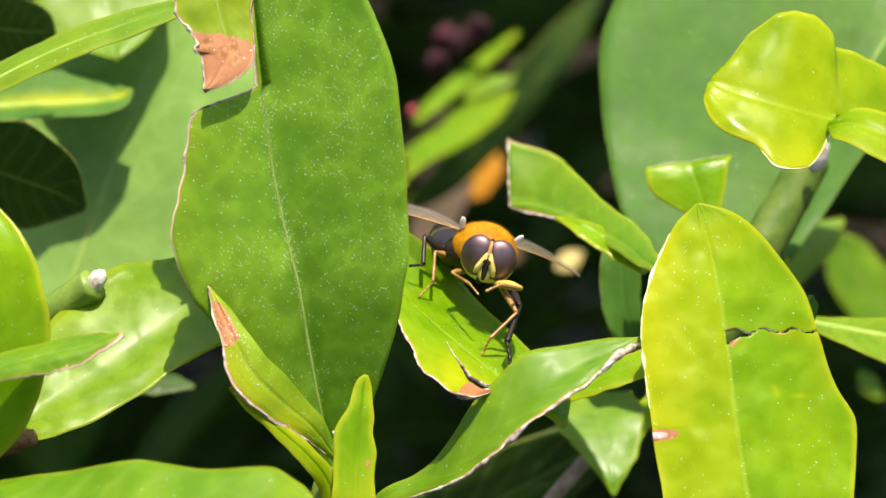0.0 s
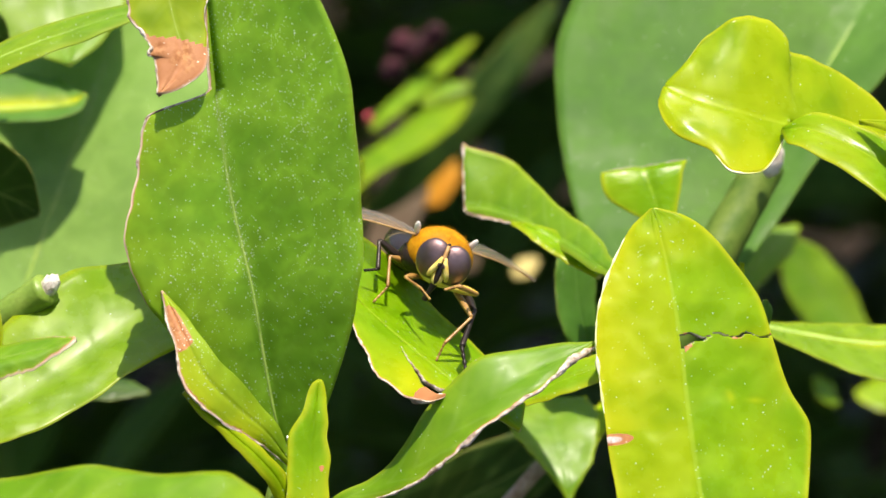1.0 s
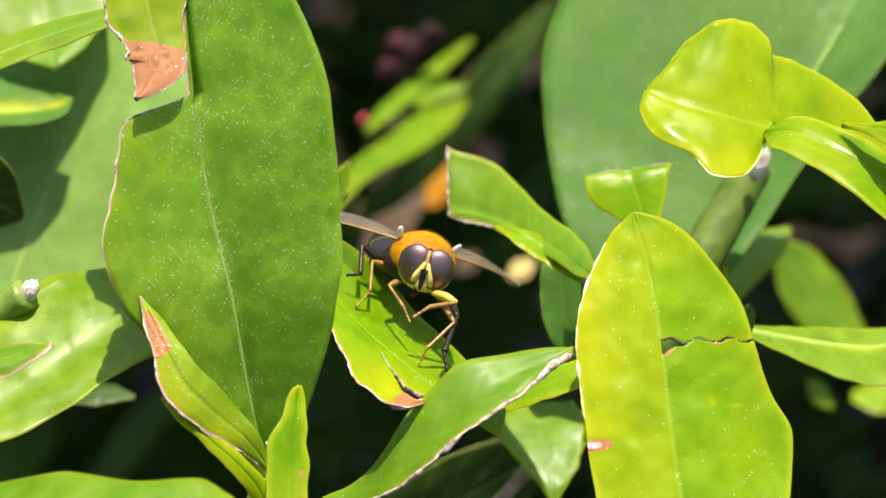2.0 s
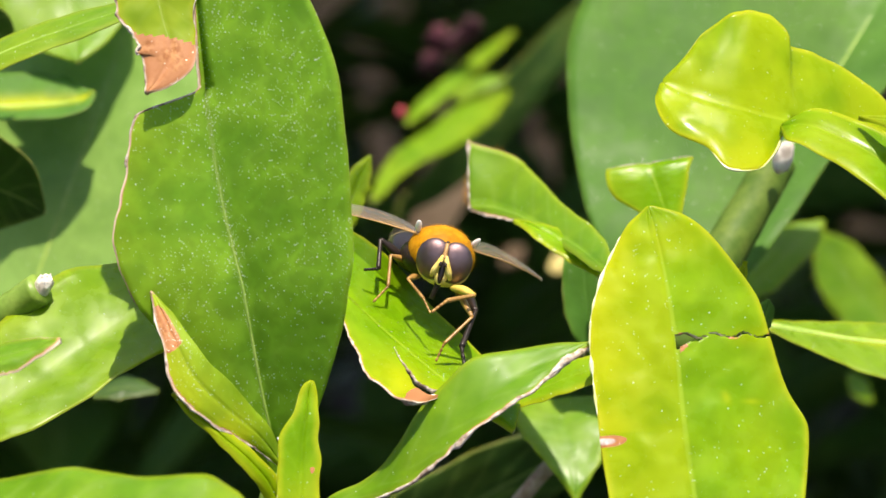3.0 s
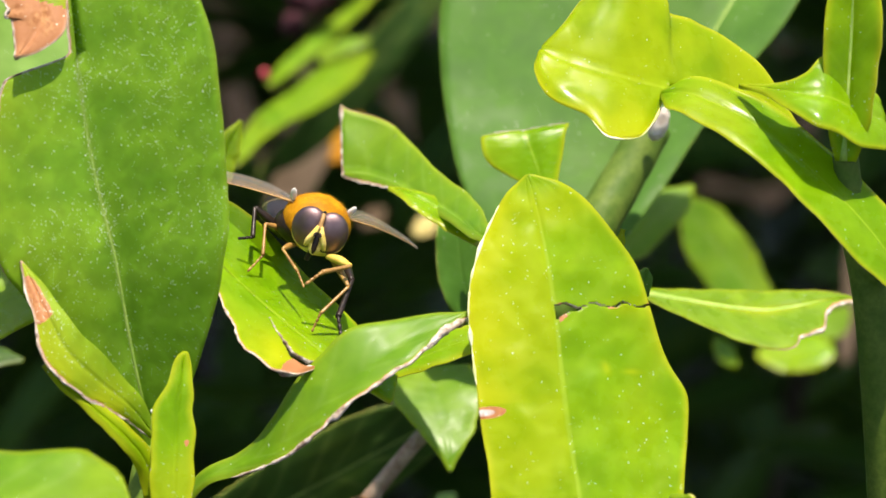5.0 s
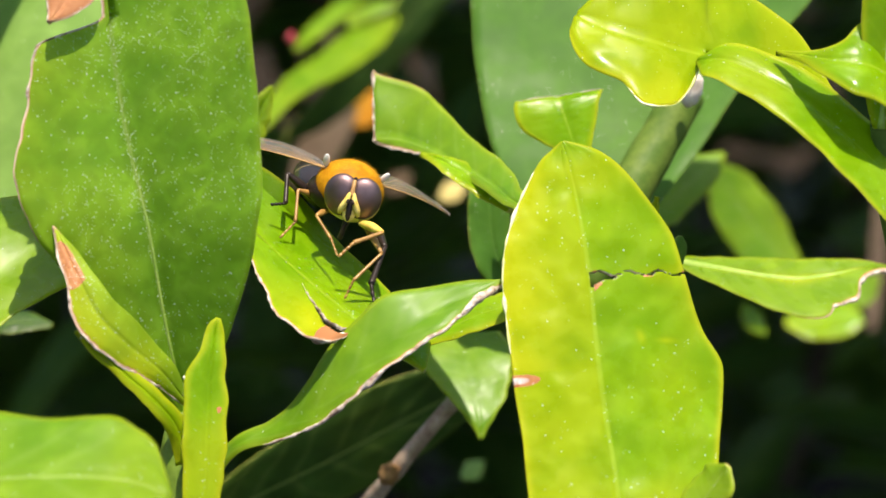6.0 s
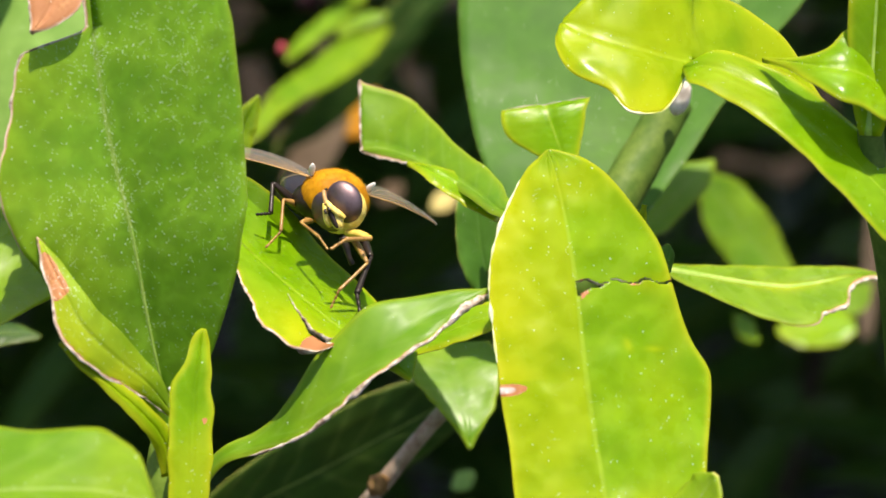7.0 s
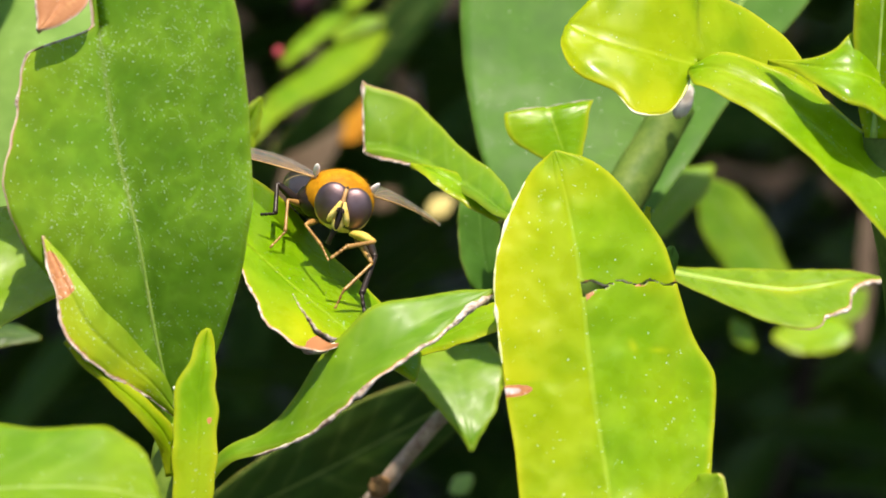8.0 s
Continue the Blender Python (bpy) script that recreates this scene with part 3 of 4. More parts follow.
def shoot_twisted():
    a = thing("shrub_shoot", (10.74, 3.62, -4.53), "twisted leaf cut straight across, with a whitish dry edge", "plant shoot", "shrub shoots")
    leaf(a, [(10.27, 1.06, -2.72, 0.41, 0.58), (9.19, 4.27, -2.91, 0.67, 1.25, 4, 4), (7.88, 7.57, -2.92, 0.67, 1.84, 4, 4), (6.09, 10.42, -2.77, 0.51, 2.15, 4, 4), (4.43, 12.69, -2.71, 0.52, 2.84, 4, 4, 0, 0, 0.4, 0), (2.92, 14.66, -2.82, 0.79, 3.77, 4, 4, 0, 0, 0.8, 0), (1.64, 15.94, -3.04, 0.61, 4.68, 2, 3, 0, 0, 0.8, 0.2), (0.72, 16.14, -3.19, 0.17, 5.28, 0, 2, 0, 0, 1, 0.3)], (0, -0.78, 0.63), FRESH, "twisted green leaf cut off across its end", rib=0.12, ns=60, lips=((0, 0.02, 1.0, 0.12), (-1, 0.72, 1.0, 0.10)))
    leaf(a, [(9.69, 5.42, -4.4, 0.42, 0.42), (8.22, 7.43, -3.7, 1.07, 1.07), (6.5, 8.65, -2.78, 1.26, 1.04), (4.76, 9.72, -2.24, 0.62, 0.5), (3.8, 10.58, -2.3, 0.14, 0.14)], (0.1, -0.32, 0.94), YOUNG, "curled-under margin of the twisted leaf")
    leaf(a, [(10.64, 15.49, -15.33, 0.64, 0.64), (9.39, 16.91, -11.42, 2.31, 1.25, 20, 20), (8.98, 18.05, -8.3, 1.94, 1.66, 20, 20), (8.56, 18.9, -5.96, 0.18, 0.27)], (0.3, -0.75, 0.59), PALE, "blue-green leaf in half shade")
    return a


def shoot_front_right():
    a = thing("shrub_shoot", (15.37, -14.61, -16.03), "upright shoot with a yellow-green blotched leaf split across", "plant shoot", "shrub shoots")
    split = lambda c: 0.711 - 0.008 * c + 0.004 * math.sin(c * 19) + 0.004 * noise.noise((c * 9, 4, 1))
    blade = leaf(a, [(15.1, -23.13, -19.16, 0.4, 0.4), (14.93, -21.1, -16.47, 4.06, 3.72), (14.72, -19.17, -14.06, 5.34, 5.74, 6, -12), (14.5, -17.53, -12.23, 5.3, 6.57, 6, -14), (14.11, -15.56, -9.95, 5.2, 7.44, 6, -15), (13.78, -13.7, -7.57, 5.23, 8.01, 6, -16), (13.59, -11.86, -5.34, 5.26, 6.92, 6, -17), (13.42, -10.13, -3.21, 5.35, 6.31, 5, -17), (13.17, -8.64, -1.34, 5.03, 5.88, 5, -16), (12.87, -7.23, 0.4, 4.2, 4.79, 5, -15), (12.5, -5.83, 2.16, 2.86, 3.38, 4, -13), (12.18, -4.93, 3.35, 1.61, 1.9, 3, -10), (11.99, -4.34, 3.98, 0.21, 0.29)], (-0.11, -0.8, 0.59), YOUNG, "broad yellow-green leaf with a brown-edged split and a scar", rib=0.05, ns=340, nc=40, wavy=0.12, pucker=0.15, lips=((-1, 0.55, 0.95, 0.11, GLEAM),),
        cut=lambda s, c: 0.02 < c and 0 < split(c) - s < (0.032 * (1 - c / 0.3) + 0.0025 if c < 0.3 else 0.0032 + 0.001 * math.sin(c * 30)),
        dry=lambda s, c: 1.15 * math.exp(-((s - 0.497) / 0.013) ** 2 - ((c + 1) / 0.34) ** 2) + (0.45 if c > 0.02 and -0.004 < split(c) - s < 0.007 + max(0, 0.042 * (1 - c / 0.3)) else 0),
        ripe_or_lit=lambda s, c: max((0.38 if c < 0 else 0.06) + 0.45 * math.exp(-((c + 0.9) / 0.4) ** 2) * (s > 0.51 or 0.2), 0.6 * math.exp(-((s - 0.93) / 0.06) ** 2), 0.9 * math.exp(-((s - 0.572) / 0.016) ** 2 - ((c - 0.40) / 0.035) ** 2), 0.7 * math.exp(-((s - 0.565) / 0.006) ** 2 - ((c - 0.62) / 0.10) ** 2), 0.5 * math.exp(-((s - 0.70) / 0.02) ** 2 - ((c - 0.85) / 0.3) ** 2)))
    curl = leaf(a, [(18.94, -21.17, -14.54, 0.35, 0.34), (19.72, -20.41, -12.7, 1.66, 1.5), (20.51, -20.11, -11.59, 1.69, 1.58), (20.95, -19.98, -10.77, 0.3, 0.4)], (0.15, 0, 0.99), FRESH, "curled shiny piece of the margin")
    curl.name, curl.parent = "curled_margin", blade
    return a


def shoot_right():
    a = thing("shrub_shoot", (19.11, 0.34, -5.9), "side leaf with a torn whitish end", "plant shoot", "shrub shoots")
    leaf(a, [(21.76, 9.57, -9.86, 0.61, 0.48), (24.51, 10.71, -10.81, 1.07, 2.14, 6, 6), (27.05, 11.4, -11.54, 1.48, 3.09, 6, 6), (29.13, 11.69, -11.94, 1.79, 3.81, 6, 6), (30.91, 12.04, -12.22, 1.88, 4.33, 6, 6, 0, 0, 0, 0.4), (32.14, 12.5, -12.29, 1.75, 3.18, 6, 6, 0, 0, 0, 1), (33.85, 12.99, -12.21, 1.47, 2.83, 6, 6, 0, 0, 0, 1), (35.17, 13.5, -12.16, 1.07, 1.29, 6, 6, 0, 0, 0.1, 1), (36.7, 13.95, -12.22, 0.77, 0.44, 0, 0, 0, 0, 0.2, 1), (38.56, 14.33, -12.4, 0.11, 0.16, 0, 0, 0, 0, 0.5, 1)], (0, -0.42, 0.9), GLOSSY, "green leaf with a yellow rib and torn white end", rib=0.35, lips=((1, 0.60, 1.0, 0.2),), ns=70, ripe_or_lit=lambda s, c: 0.9 * math.exp(-(c / 0.12) ** 2))
    leaf(a, [(19.6, -2.17, -5.97, 0.38, 0.38), (19.82, -1.83, -5.02, 0.75, 0.84), (20.12, -1.51, -4.15, 0.75, 0.75), (20.26, -1.3, -3.56, 0.19, 0.19)], (0.53, -0.8, 0.29), PALE, "small dark leaf tip")
    leaf(a, [(18.7, 2.08, -3.94, 0.23, 0.23), (18.93, 2.34, -3.23, 0.34, 0.34), (19.15, 2.66, -2.34, 0.08, 0.08)], (0, -0.85, 0.52), YOUNG, "tiny green bud")
    return a


def shoot_cupped():
    a = thing("shrub_shoot", (35.39, -3.14, -7.77), "shoot with cupped bright yellow-green leaves", "plant shoot", "shrub shoots")
    leaf(a, [(30.28, 1.79, 4.91, 0.32, 0.32), (26.49, 1.8, 6.39, 0.85, 3.9, 0, 5), (23.3, 0.5, 7.65, 0.5, 5.5, 0, 5), (21.24, -0.48, 8.34, 0.36, 5.9, 4, 5), (20.25, -0.71, 8.67, 2.6, 6.7, 6, 5), (19.13, -0.92, 9.04, 4.35, 7.2, 8, 4), (17.75, -1.1, 9.51, 4.75, 7.1, 8, 4), (16.48, -0.99, 9.82, 3.5, 6.8, 8, 4), (15.23, -0.7, 10.15, 3.3, 6.3, 8, 4), (13.83, -0.05, 10.48, 2.24, 4.8, 8, 4), (13.3, 0.2, 10.67, 1.35, 3.2, 6, 3), (13.06, 0.39, 10.73, 0.31, 0.79)], (-0.05, -0.7, 0.71), YOUNG, "cupped glossy yellow-green leaf", rib=0.06, pucker=0.035, ns=90, nc=14, lips=((-1, 0.50, 0.78, 0.09, GLEAM),), ripe_or_lit=lambda s, c: 0.45 + 0.3 * max(0.0, -c))
    leaf(a, [(35.49, -11, -1.25, 1.54, 1.54), (32.59, -8.88, 2.32, 2.97, 2.45, 4, 4), (29.88, -7.2, 4.82, 2.98, 2.37, 4, 4), (26.86, -5.61, 7.08, 2.61, 2.19, 4, 4), (23.9, -3.84, 8.41, 2.1, 1.9, 4, 4), (21.78, -2.5, 8.8, 1.73, 1.52, 4, 4), (20.66, -1.54, 8.35, 0.22, 0.43)], [(0.4, -0.55, 0.72), (0.3, -0.5, 0.8), (-0.1, -0.5, 0.85)], YOUNG, "arching yellow-green leaf, curled at the tip", rib=0.08, ns=60)
    leaf(a, [(34.29, -5.2, 7.73, 2.07, 2.07), (32.22, -6.27, 8.82, 2.73, 3.03), (29.96, -6.99, 9.96, 2.43, 3.04, 4, 4), (28.56, -6.67, 10.04, 1.68, 1.77, 4, 4), (27.03, -5.54, 9.97, 0.63, 0.63), (25.31, -3.47, 9.54, 0.09, 0.14)], (-0.1, -0.6, 0.78), YOUNG, "bright leaf that shades the arching one")
    leaf(a, [(31.42, -7.12, 5.84, 0.55, 0.76), (31.59, -6.23, 9.02, 1.44, 1.8, 25, 25), (31.77, -5.05, 13.34, 1.79, 2.19, 25, 25), (31.86, -4.06, 18.04, 1.02, 1.02), (31.93, -3.06, 20.61, 0.17, 0.17)], (-0.31, -0.8, 0.51), YOUNG, "upright folded yellow-green leaf", rib=0.3)
    part("stem", tube([(31.7, -6.26, 5.91), (32.15, -6.74, 2.56), (34.07, -8.34, -5.53), (37.23, -10.42, -30.48)], [0.8, 1.0, 1.2, 1.5], a.location / MM, 12), STEM, a)
    return a


def shoot_cut_stem():
    a = thing("cut_stem", (16.17, 13.42, -11.36), "thick green stem cut off, with a dry whitish end", "plant stem", "cut stems")
    part("stem", tube([(15.35, 12.73, -13.28), (18.79, 16.5, -7.72), (21.24, 19.33, -4.78), (23.61, 21.92, -1.52)], [1.75, 1.65, 1.6, 1.5], a.location / MM, 18, rough=0.08), STEM, a)
    c = Vector((23.54, 18.37, -0.19)) - a.location / MM
    part("cut_face", blob(c, (0.72, 0.5, 1.3), (0, 16, 0), 18, 12, lambda v: 1 + 0.12 * noise.noise(v * 3)), WOOD, a, "dry whitish cut end")
    leaf(a, [(14.95, 11.62, -3.45, 0.55, 0.55), (14.63, 12.31, -2.45, 1.11, 1.19, 2, 2), (14.3, 12.94, -1.59, 2.14, 1.83, 2, 2), (13.98, 13.57, -0.73, 3.1, 2.39, 3, 2), (13.73, 14.11, -0.08, 3.35, 2.79, 4, 2), (13.6, 14.53, 0.28, 3.28, 3.08, 4, 2), (13.54, 14.87, 0.46, 3.06, 3.18, 4, 2)], (0.05, -0.93, 0.36), YOUNG, "short leaf cut straight across its top", lips=((0, 0.0, 1.0, 0.045),), wavy=0.04, pucker=0.02, ns=60)
    return a


def shoot_left_cut():
    a = thing("cut_stem", (-31.82, -1.03, -5.83), "short green stem cut off at an angle", "plant stem", "cut stems")
    part("stem", tube([(-36.65, -0.22, -8.62), (-31.81, -0.93, -5.55), (-29.43, -1.24, -3.93), (-27.59, -1.62, -2.5)], [1.2, 1.2, 1.15, 1.1], a.location / MM, 14, rough=0.06), SHOOT, a)
    c = Vector((-27.44, -1.57, -2.36)) - a.location / MM
    part("cut_face", blob(c, (0.6, 0.55, 0.95), (0, 30, 0), 16, 10, lambda v: 1 + 0.25 * noise.noise(v * 4)), WOOD, a, "frayed pale cut end")
    return a


def shoot_left():
    a = thing("shrub_shoot", (-35.51, -9.63, -15.03), "shoot with long glossy leaves and a brown twig", "plant shoot", "shrub shoots")
    leaf(a, [(-32.05, -10.4, -9.61, 0.56, 0.75), (-30.11, -8.89, -8.63, 3.99, 2.28, 10, 0), (-27.68, -7.5, -7.65, 5.74, 2.68, 10, 0), (-25.08, -5.67, -6.44, 6.22, 2.77, 10, 0), (-22.44, -3.73, -5.16, 6.74, 2.99, 10, 0), (-19.39, -1.54, -3.71, 5.35, 3.4), (-17.02, 0.2, -2.56, 3.43, 2.94), (-15.17, 1.58, -1.66, 0.25, 0.25)], (-0.1, -0.45, 0.89), GLOSSY, "long glossy leaf folded along its rib", ribless=True, pucker=0.09, ns=60)
    leaf(a, [(-34.34, -14.87, -10.13, 0.74, 0.74), (-33.13, -14.19, -5.82, 2.13, 3.2, 5, 5), (-32.63, -13.51, -1.56, 3.14, 3.96, 5, 5), (-32.97, -12.06, 2.37, 2.77, 3.42, 5, 5), (-33.8, -10.07, 5.37, 1.4, 1.76), (-34.65, -8.43, 7.41, 0.18, 0.18)], (-0.1, -0.8, 0.59), YOUNG, "broad bright green leaf")
    leaf(a, [(-33.94, -16.56, -2.72, 1.11, 1.11), (-30.85, -16.36, -2.07, 1.34, 1.22, 0, 0, 0, -30, 0, 0.4), (-27.76, -16.13, -1.32, 1.34, 1.44, 0, 0, 0, -30, 0, 0.6), (-25.7, -15.99, -0.86, 1.12, 1, 0, 0, 0, -30, 0.2, 0.8), (-24.05, -15.82, -0.34, 0.17, 0.22, 0, 0, 0, 0, 1, 1)], (0, -0.29, 0.96), FRESH, "narrow leaf with a dry pale margin")
    leaf(a, [(-28.7, 24.81, -21.53, 0.56, 0.56), (-26.47, 24.93, -21.11, 1.67, 1.25), (-23.58, 24.82, -21.31, 0.27, 0.27)], (0, -0.29, 0.96), SHADE)
    part("twig", tube([(-35.94, -10.18, -11.78), (-32.81, -11.03, -10.12), (-30.52, -11.08, -9.24)], [0.7, 0.65, 0.5], a.location / MM, 10, rough=0.3), TWIG, a, "brown twig")
    return a


def shoot_upper_left():
    a = thing("shrub_shoot", (-41.11, 15.98, 1.85), "shoot with arching and shaded leaves", "plant shoot", "shrub shoots")
    leaf(a, [(-37.76, 5.72, 7.53, 1.04, 1.03), (-34.32, 6.35, 9.4, 1.4, 1.27), (-30.11, 7, 11.31, 1.59, 1.59), (-25.9, 7.47, 12.76, 1.43, 1.42), (-22.08, 7.83, 13.88, 0.84, 0.83), (-20.16, 7.96, 14.32, 0.18, 0.18)], (0, -0.42, 0.91), FRESH, "arching narrow green leaf", rib=0.2)
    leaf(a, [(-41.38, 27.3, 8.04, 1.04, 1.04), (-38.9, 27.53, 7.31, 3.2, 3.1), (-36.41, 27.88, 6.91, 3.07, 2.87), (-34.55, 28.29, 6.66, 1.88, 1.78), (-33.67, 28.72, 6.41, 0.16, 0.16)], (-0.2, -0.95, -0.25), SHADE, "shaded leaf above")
    # dull green stands for half shade; the yellow rib is its own colour
    leaf(a, [(-40.9, 31.61, -0.5, 1.82, 1.82), (-37.36, 31.66, -0.24, 3.33, 2.46, 15, 10), (-33.59, 31.67, -0.07, 3.33, 2.32, 15, 10), (-30.71, 31.69, 0.11, 2.77, 2.19, 15, 10), (-29.16, 31.79, 0.44, 1.45, 1.45, 8, 8), (-28.32, 31.96, 0.94, 0.21, 0.21)], (0, -0.36, 0.93), PALE, "short leaf with a yellow rib", rib=0.3, ripe_or_lit=lambda s, c: 0.9 * math.exp(-(c / 0.25) ** 2))
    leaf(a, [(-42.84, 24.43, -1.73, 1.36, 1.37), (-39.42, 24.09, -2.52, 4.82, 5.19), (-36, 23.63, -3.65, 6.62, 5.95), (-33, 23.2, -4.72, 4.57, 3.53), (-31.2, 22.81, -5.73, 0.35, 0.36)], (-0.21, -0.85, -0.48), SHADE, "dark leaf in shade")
    leaf(a, [(-34.15, 43.75, 15.42, 0.92, 0.92), (-32.62, 41.04, 11.86, 4.32, 4.32), (-31.33, 38.5, 8.77, 5.62, 5.62), (-30.51, 36.14, 6.14, 5.12, 5.12), (-29.91, 34.1, 4.39, 2.87, 3.31), (-29.54, 32.31, 3.28, 0.22, 0.22)], (0, -0.55, 0.84), FRESH, "green leaf high in the sun")
    return a


def shoot_back_left():
    a = thing("shrub_shoot", (-35.4, 28.71, -20.73), "large pale green leaf behind, crossed by shadows", "plant shoot", "shrub shoots")
    leaf(a, [(-35.15, 25.35, -20.29, 1.41, 1.41), (-33.81, 29.02, -15.03, 7.86, 9.54, 6, 6), (-31.88, 31.78, -9.82, 9.38, 12.07, 6, 6), (-29.7, 34.72, -4.14, 10.81, 12.34, 6, 6), (-27.6, 38.46, 1.36, 10.83, 11.28, 6, 6), (-25.68, 42.41, 7.39, 9.27, 9.26), (-23.96, 46.55, 13.96, 0.98, 0.98)], (-0.1, -0.6, 0.79), GREYISH, "large pale green leaf behind", rib=0.25)
    return a


def shoot_back_right():
    a = thing("shrub_shoot", (16.75, 19.12, -15.02), "very large pale green leaf behind the stem", "plant shoot", "shrub shoots")
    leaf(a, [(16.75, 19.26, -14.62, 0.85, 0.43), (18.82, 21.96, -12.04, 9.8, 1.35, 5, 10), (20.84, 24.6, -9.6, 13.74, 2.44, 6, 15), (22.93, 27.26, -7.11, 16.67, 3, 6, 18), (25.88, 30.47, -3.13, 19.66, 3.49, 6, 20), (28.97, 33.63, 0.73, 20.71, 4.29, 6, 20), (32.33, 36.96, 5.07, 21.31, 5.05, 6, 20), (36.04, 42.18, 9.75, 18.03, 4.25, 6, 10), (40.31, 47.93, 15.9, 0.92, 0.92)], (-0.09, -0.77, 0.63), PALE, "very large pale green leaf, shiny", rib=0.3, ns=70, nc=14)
    return a


def shoot_bottom_left():
    a = thing("shrub_shoot", (-25.33, -15.66, -17.11), "glossy bright leaf low in front", "plant shoot", "shrub shoots")
    leaf(a, [(-39.42, -25.08, -11.59, 1.9, 1.89), (-34.07, -24.96, -10.46, 5.67, 3.76), (-28.56, -25.78, -9.47, 6.25, 4.18), (-23.43, -26.58, -8.47, 5.8, 4.64, 5, 5), (-20.9, -26.87, -7.93, 5.05, 4.56, 5, 5), (-17.76, -27.28, -7.6, 4.5, 4.43, 5, 5), (-14.97, -27.45, -7.61, 4.6, 4.37, 5, 5), (-13.14, -27.36, -8.01, 4.0, 3.6), (-11.86, -27.31, -8.6, 1.5, 2.0), (-11.4, -27.3, -8.8, 0.22, 0.22)], (-0.05, -0.29, 0.96), FRESH, "glossy bright green leaf", ns=60, rib=0.08, pucker=0.1)
    return a


def shoot_far():
    a = thing("shrub_shoot", (-12.11, 93.05, -33.81), "distant sunlit leaves over a dark hollow", "plant shoot", "shrub shoots")
    leaf(a, [(-9.36, 102.52, -32.49, 0.4, 0.4), (-7.14, 109.14, -31.3, 1.46, 1.17), (-4.31, 115.36, -31.19, 2.21, 1.47), (-1.3, 121.5, -31.25, 2.55, 1.97), (1.83, 127.84, -30.8, 2.72, 1.97), (4.39, 134.03, -30.78, 1.72, 1.2), (6.21, 140.03, -31.28, 0.27, 0.27)], (0, -0.5, 0.86), FRESH, "sunlit leaf behind")
    leaf(a, [(-5.91, 119.67, -29.16, 0.33, 0.33), (-3.24, 125.24, -28.4, 1.49, 0.83), (-0.14, 130.97, -27.18, 1.34, 1.18), (3.27, 136.73, -25.87, 1.2, 0.86), (6.78, 142.52, -24.47, 0.35, 0.35)], (-0.1, -0.5, 0.86), FRESH, "sunlit leaf with a red flower bud at it")
    leaf(a, [(-0.25, 117.22, -25.28, 0.72, 0.72), (2.94, 117.77, -23.78, 1.29, 1.1), (5.49, 117.99, -23.18, 0.28, 0.28)], (0, -0.42, 0.91), FRESH)
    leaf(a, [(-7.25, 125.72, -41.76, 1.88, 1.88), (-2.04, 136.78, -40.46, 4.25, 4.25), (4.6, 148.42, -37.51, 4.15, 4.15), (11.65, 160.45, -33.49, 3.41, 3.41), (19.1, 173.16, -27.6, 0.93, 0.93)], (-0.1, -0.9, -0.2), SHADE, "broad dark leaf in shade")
    leaf(a, [(-8.71, 22.01, -7.07, 0.6, 0.6), (-8.12, 22.81, -4.88, 1.1, 1.0, 15, 15), (-7.53, 23.38, -3.29, 0.95, 0.9, 15, 15), (-6.68, 23.95, -1.74, 0.09, 0.13)], (0.28, -0.82, 0.5), GLOSSY, "small shining leaf tip", rib=0.2)
    leaf(a, [(-6.08, 146.58, -55.59, 1.51, 1.51), (-3.18, 148.31, -50.83, 2.71, 2.71), (-0.65, 149.79, -46.75, 2.27, 2.27), (1.16, 150.78, -44.03, 0.38, 0.38)], (0, -0.66, 0.76), WITHERED, "faded brown leaf behind")
    leaf(a, [(-1.2, 157.2, -50.8, 0.9, 0.9), (0.7, 157.99, -48.6, 3.6, 4.2), (2.4, 158.63, -46.3, 3.4, 4.0), (4.2, 159.6, -43.6, 0.5, 0.5)], (0, -0.55, 0.84), GOLD, "orange-yellow old leaf behind")
    leaf(a, [(10.46, 115.15, -45.44, 0.45, 0.45), (11.76, 115.46, -44.59, 1.35, 1.35), (13.38, 115.82, -43.61, 0.3, 0.3)], (0, -0.55, 0.84), BUFF, "faded buff leaf behind")
    leaf(a, [(5.92, 169.51, -64.94, 0.54, 0.54), (7.48, 169.91, -63.84, 1.62, 1.62), (9.04, 170.31, -62.74, 0.36, 0.36)], (0, -0.55, 0.84), WITHERED)
    for x, y, z in ((-0.6, 132.17, -22.81), (-3.36, 139.21, -27.59), (1.4, 132.7, -21.36), (-2.43, 135.52, -23.24)):
        part("dry_flower", blob(Vector((x, y, z)) - a.location / MM, (1.3, 1.0, 1.6), (20, 30, 0), 14, 10, lambda v: 1 + 0.9 * noise.noise(v * 3.5 + Vector((x, y, z)))), FLOWER, a, "withered dark red flower")
    leaf(a, [(9.39, 47.24, -46.09, 0.33, 0.33), (10.3, 47.45, -45.42, 0.98, 0.98), (11.3, 47.68, -44.7, 0.27, 0.27)], (0, -0.55, 0.84), GREYISH, "small pale leaf low behind")
    part("red_bud", blob(Vector((-6.3, 110.36, -24.85)) - a.location / MM, (0.5, 0.5, 0.6)), RED, a)
    return a


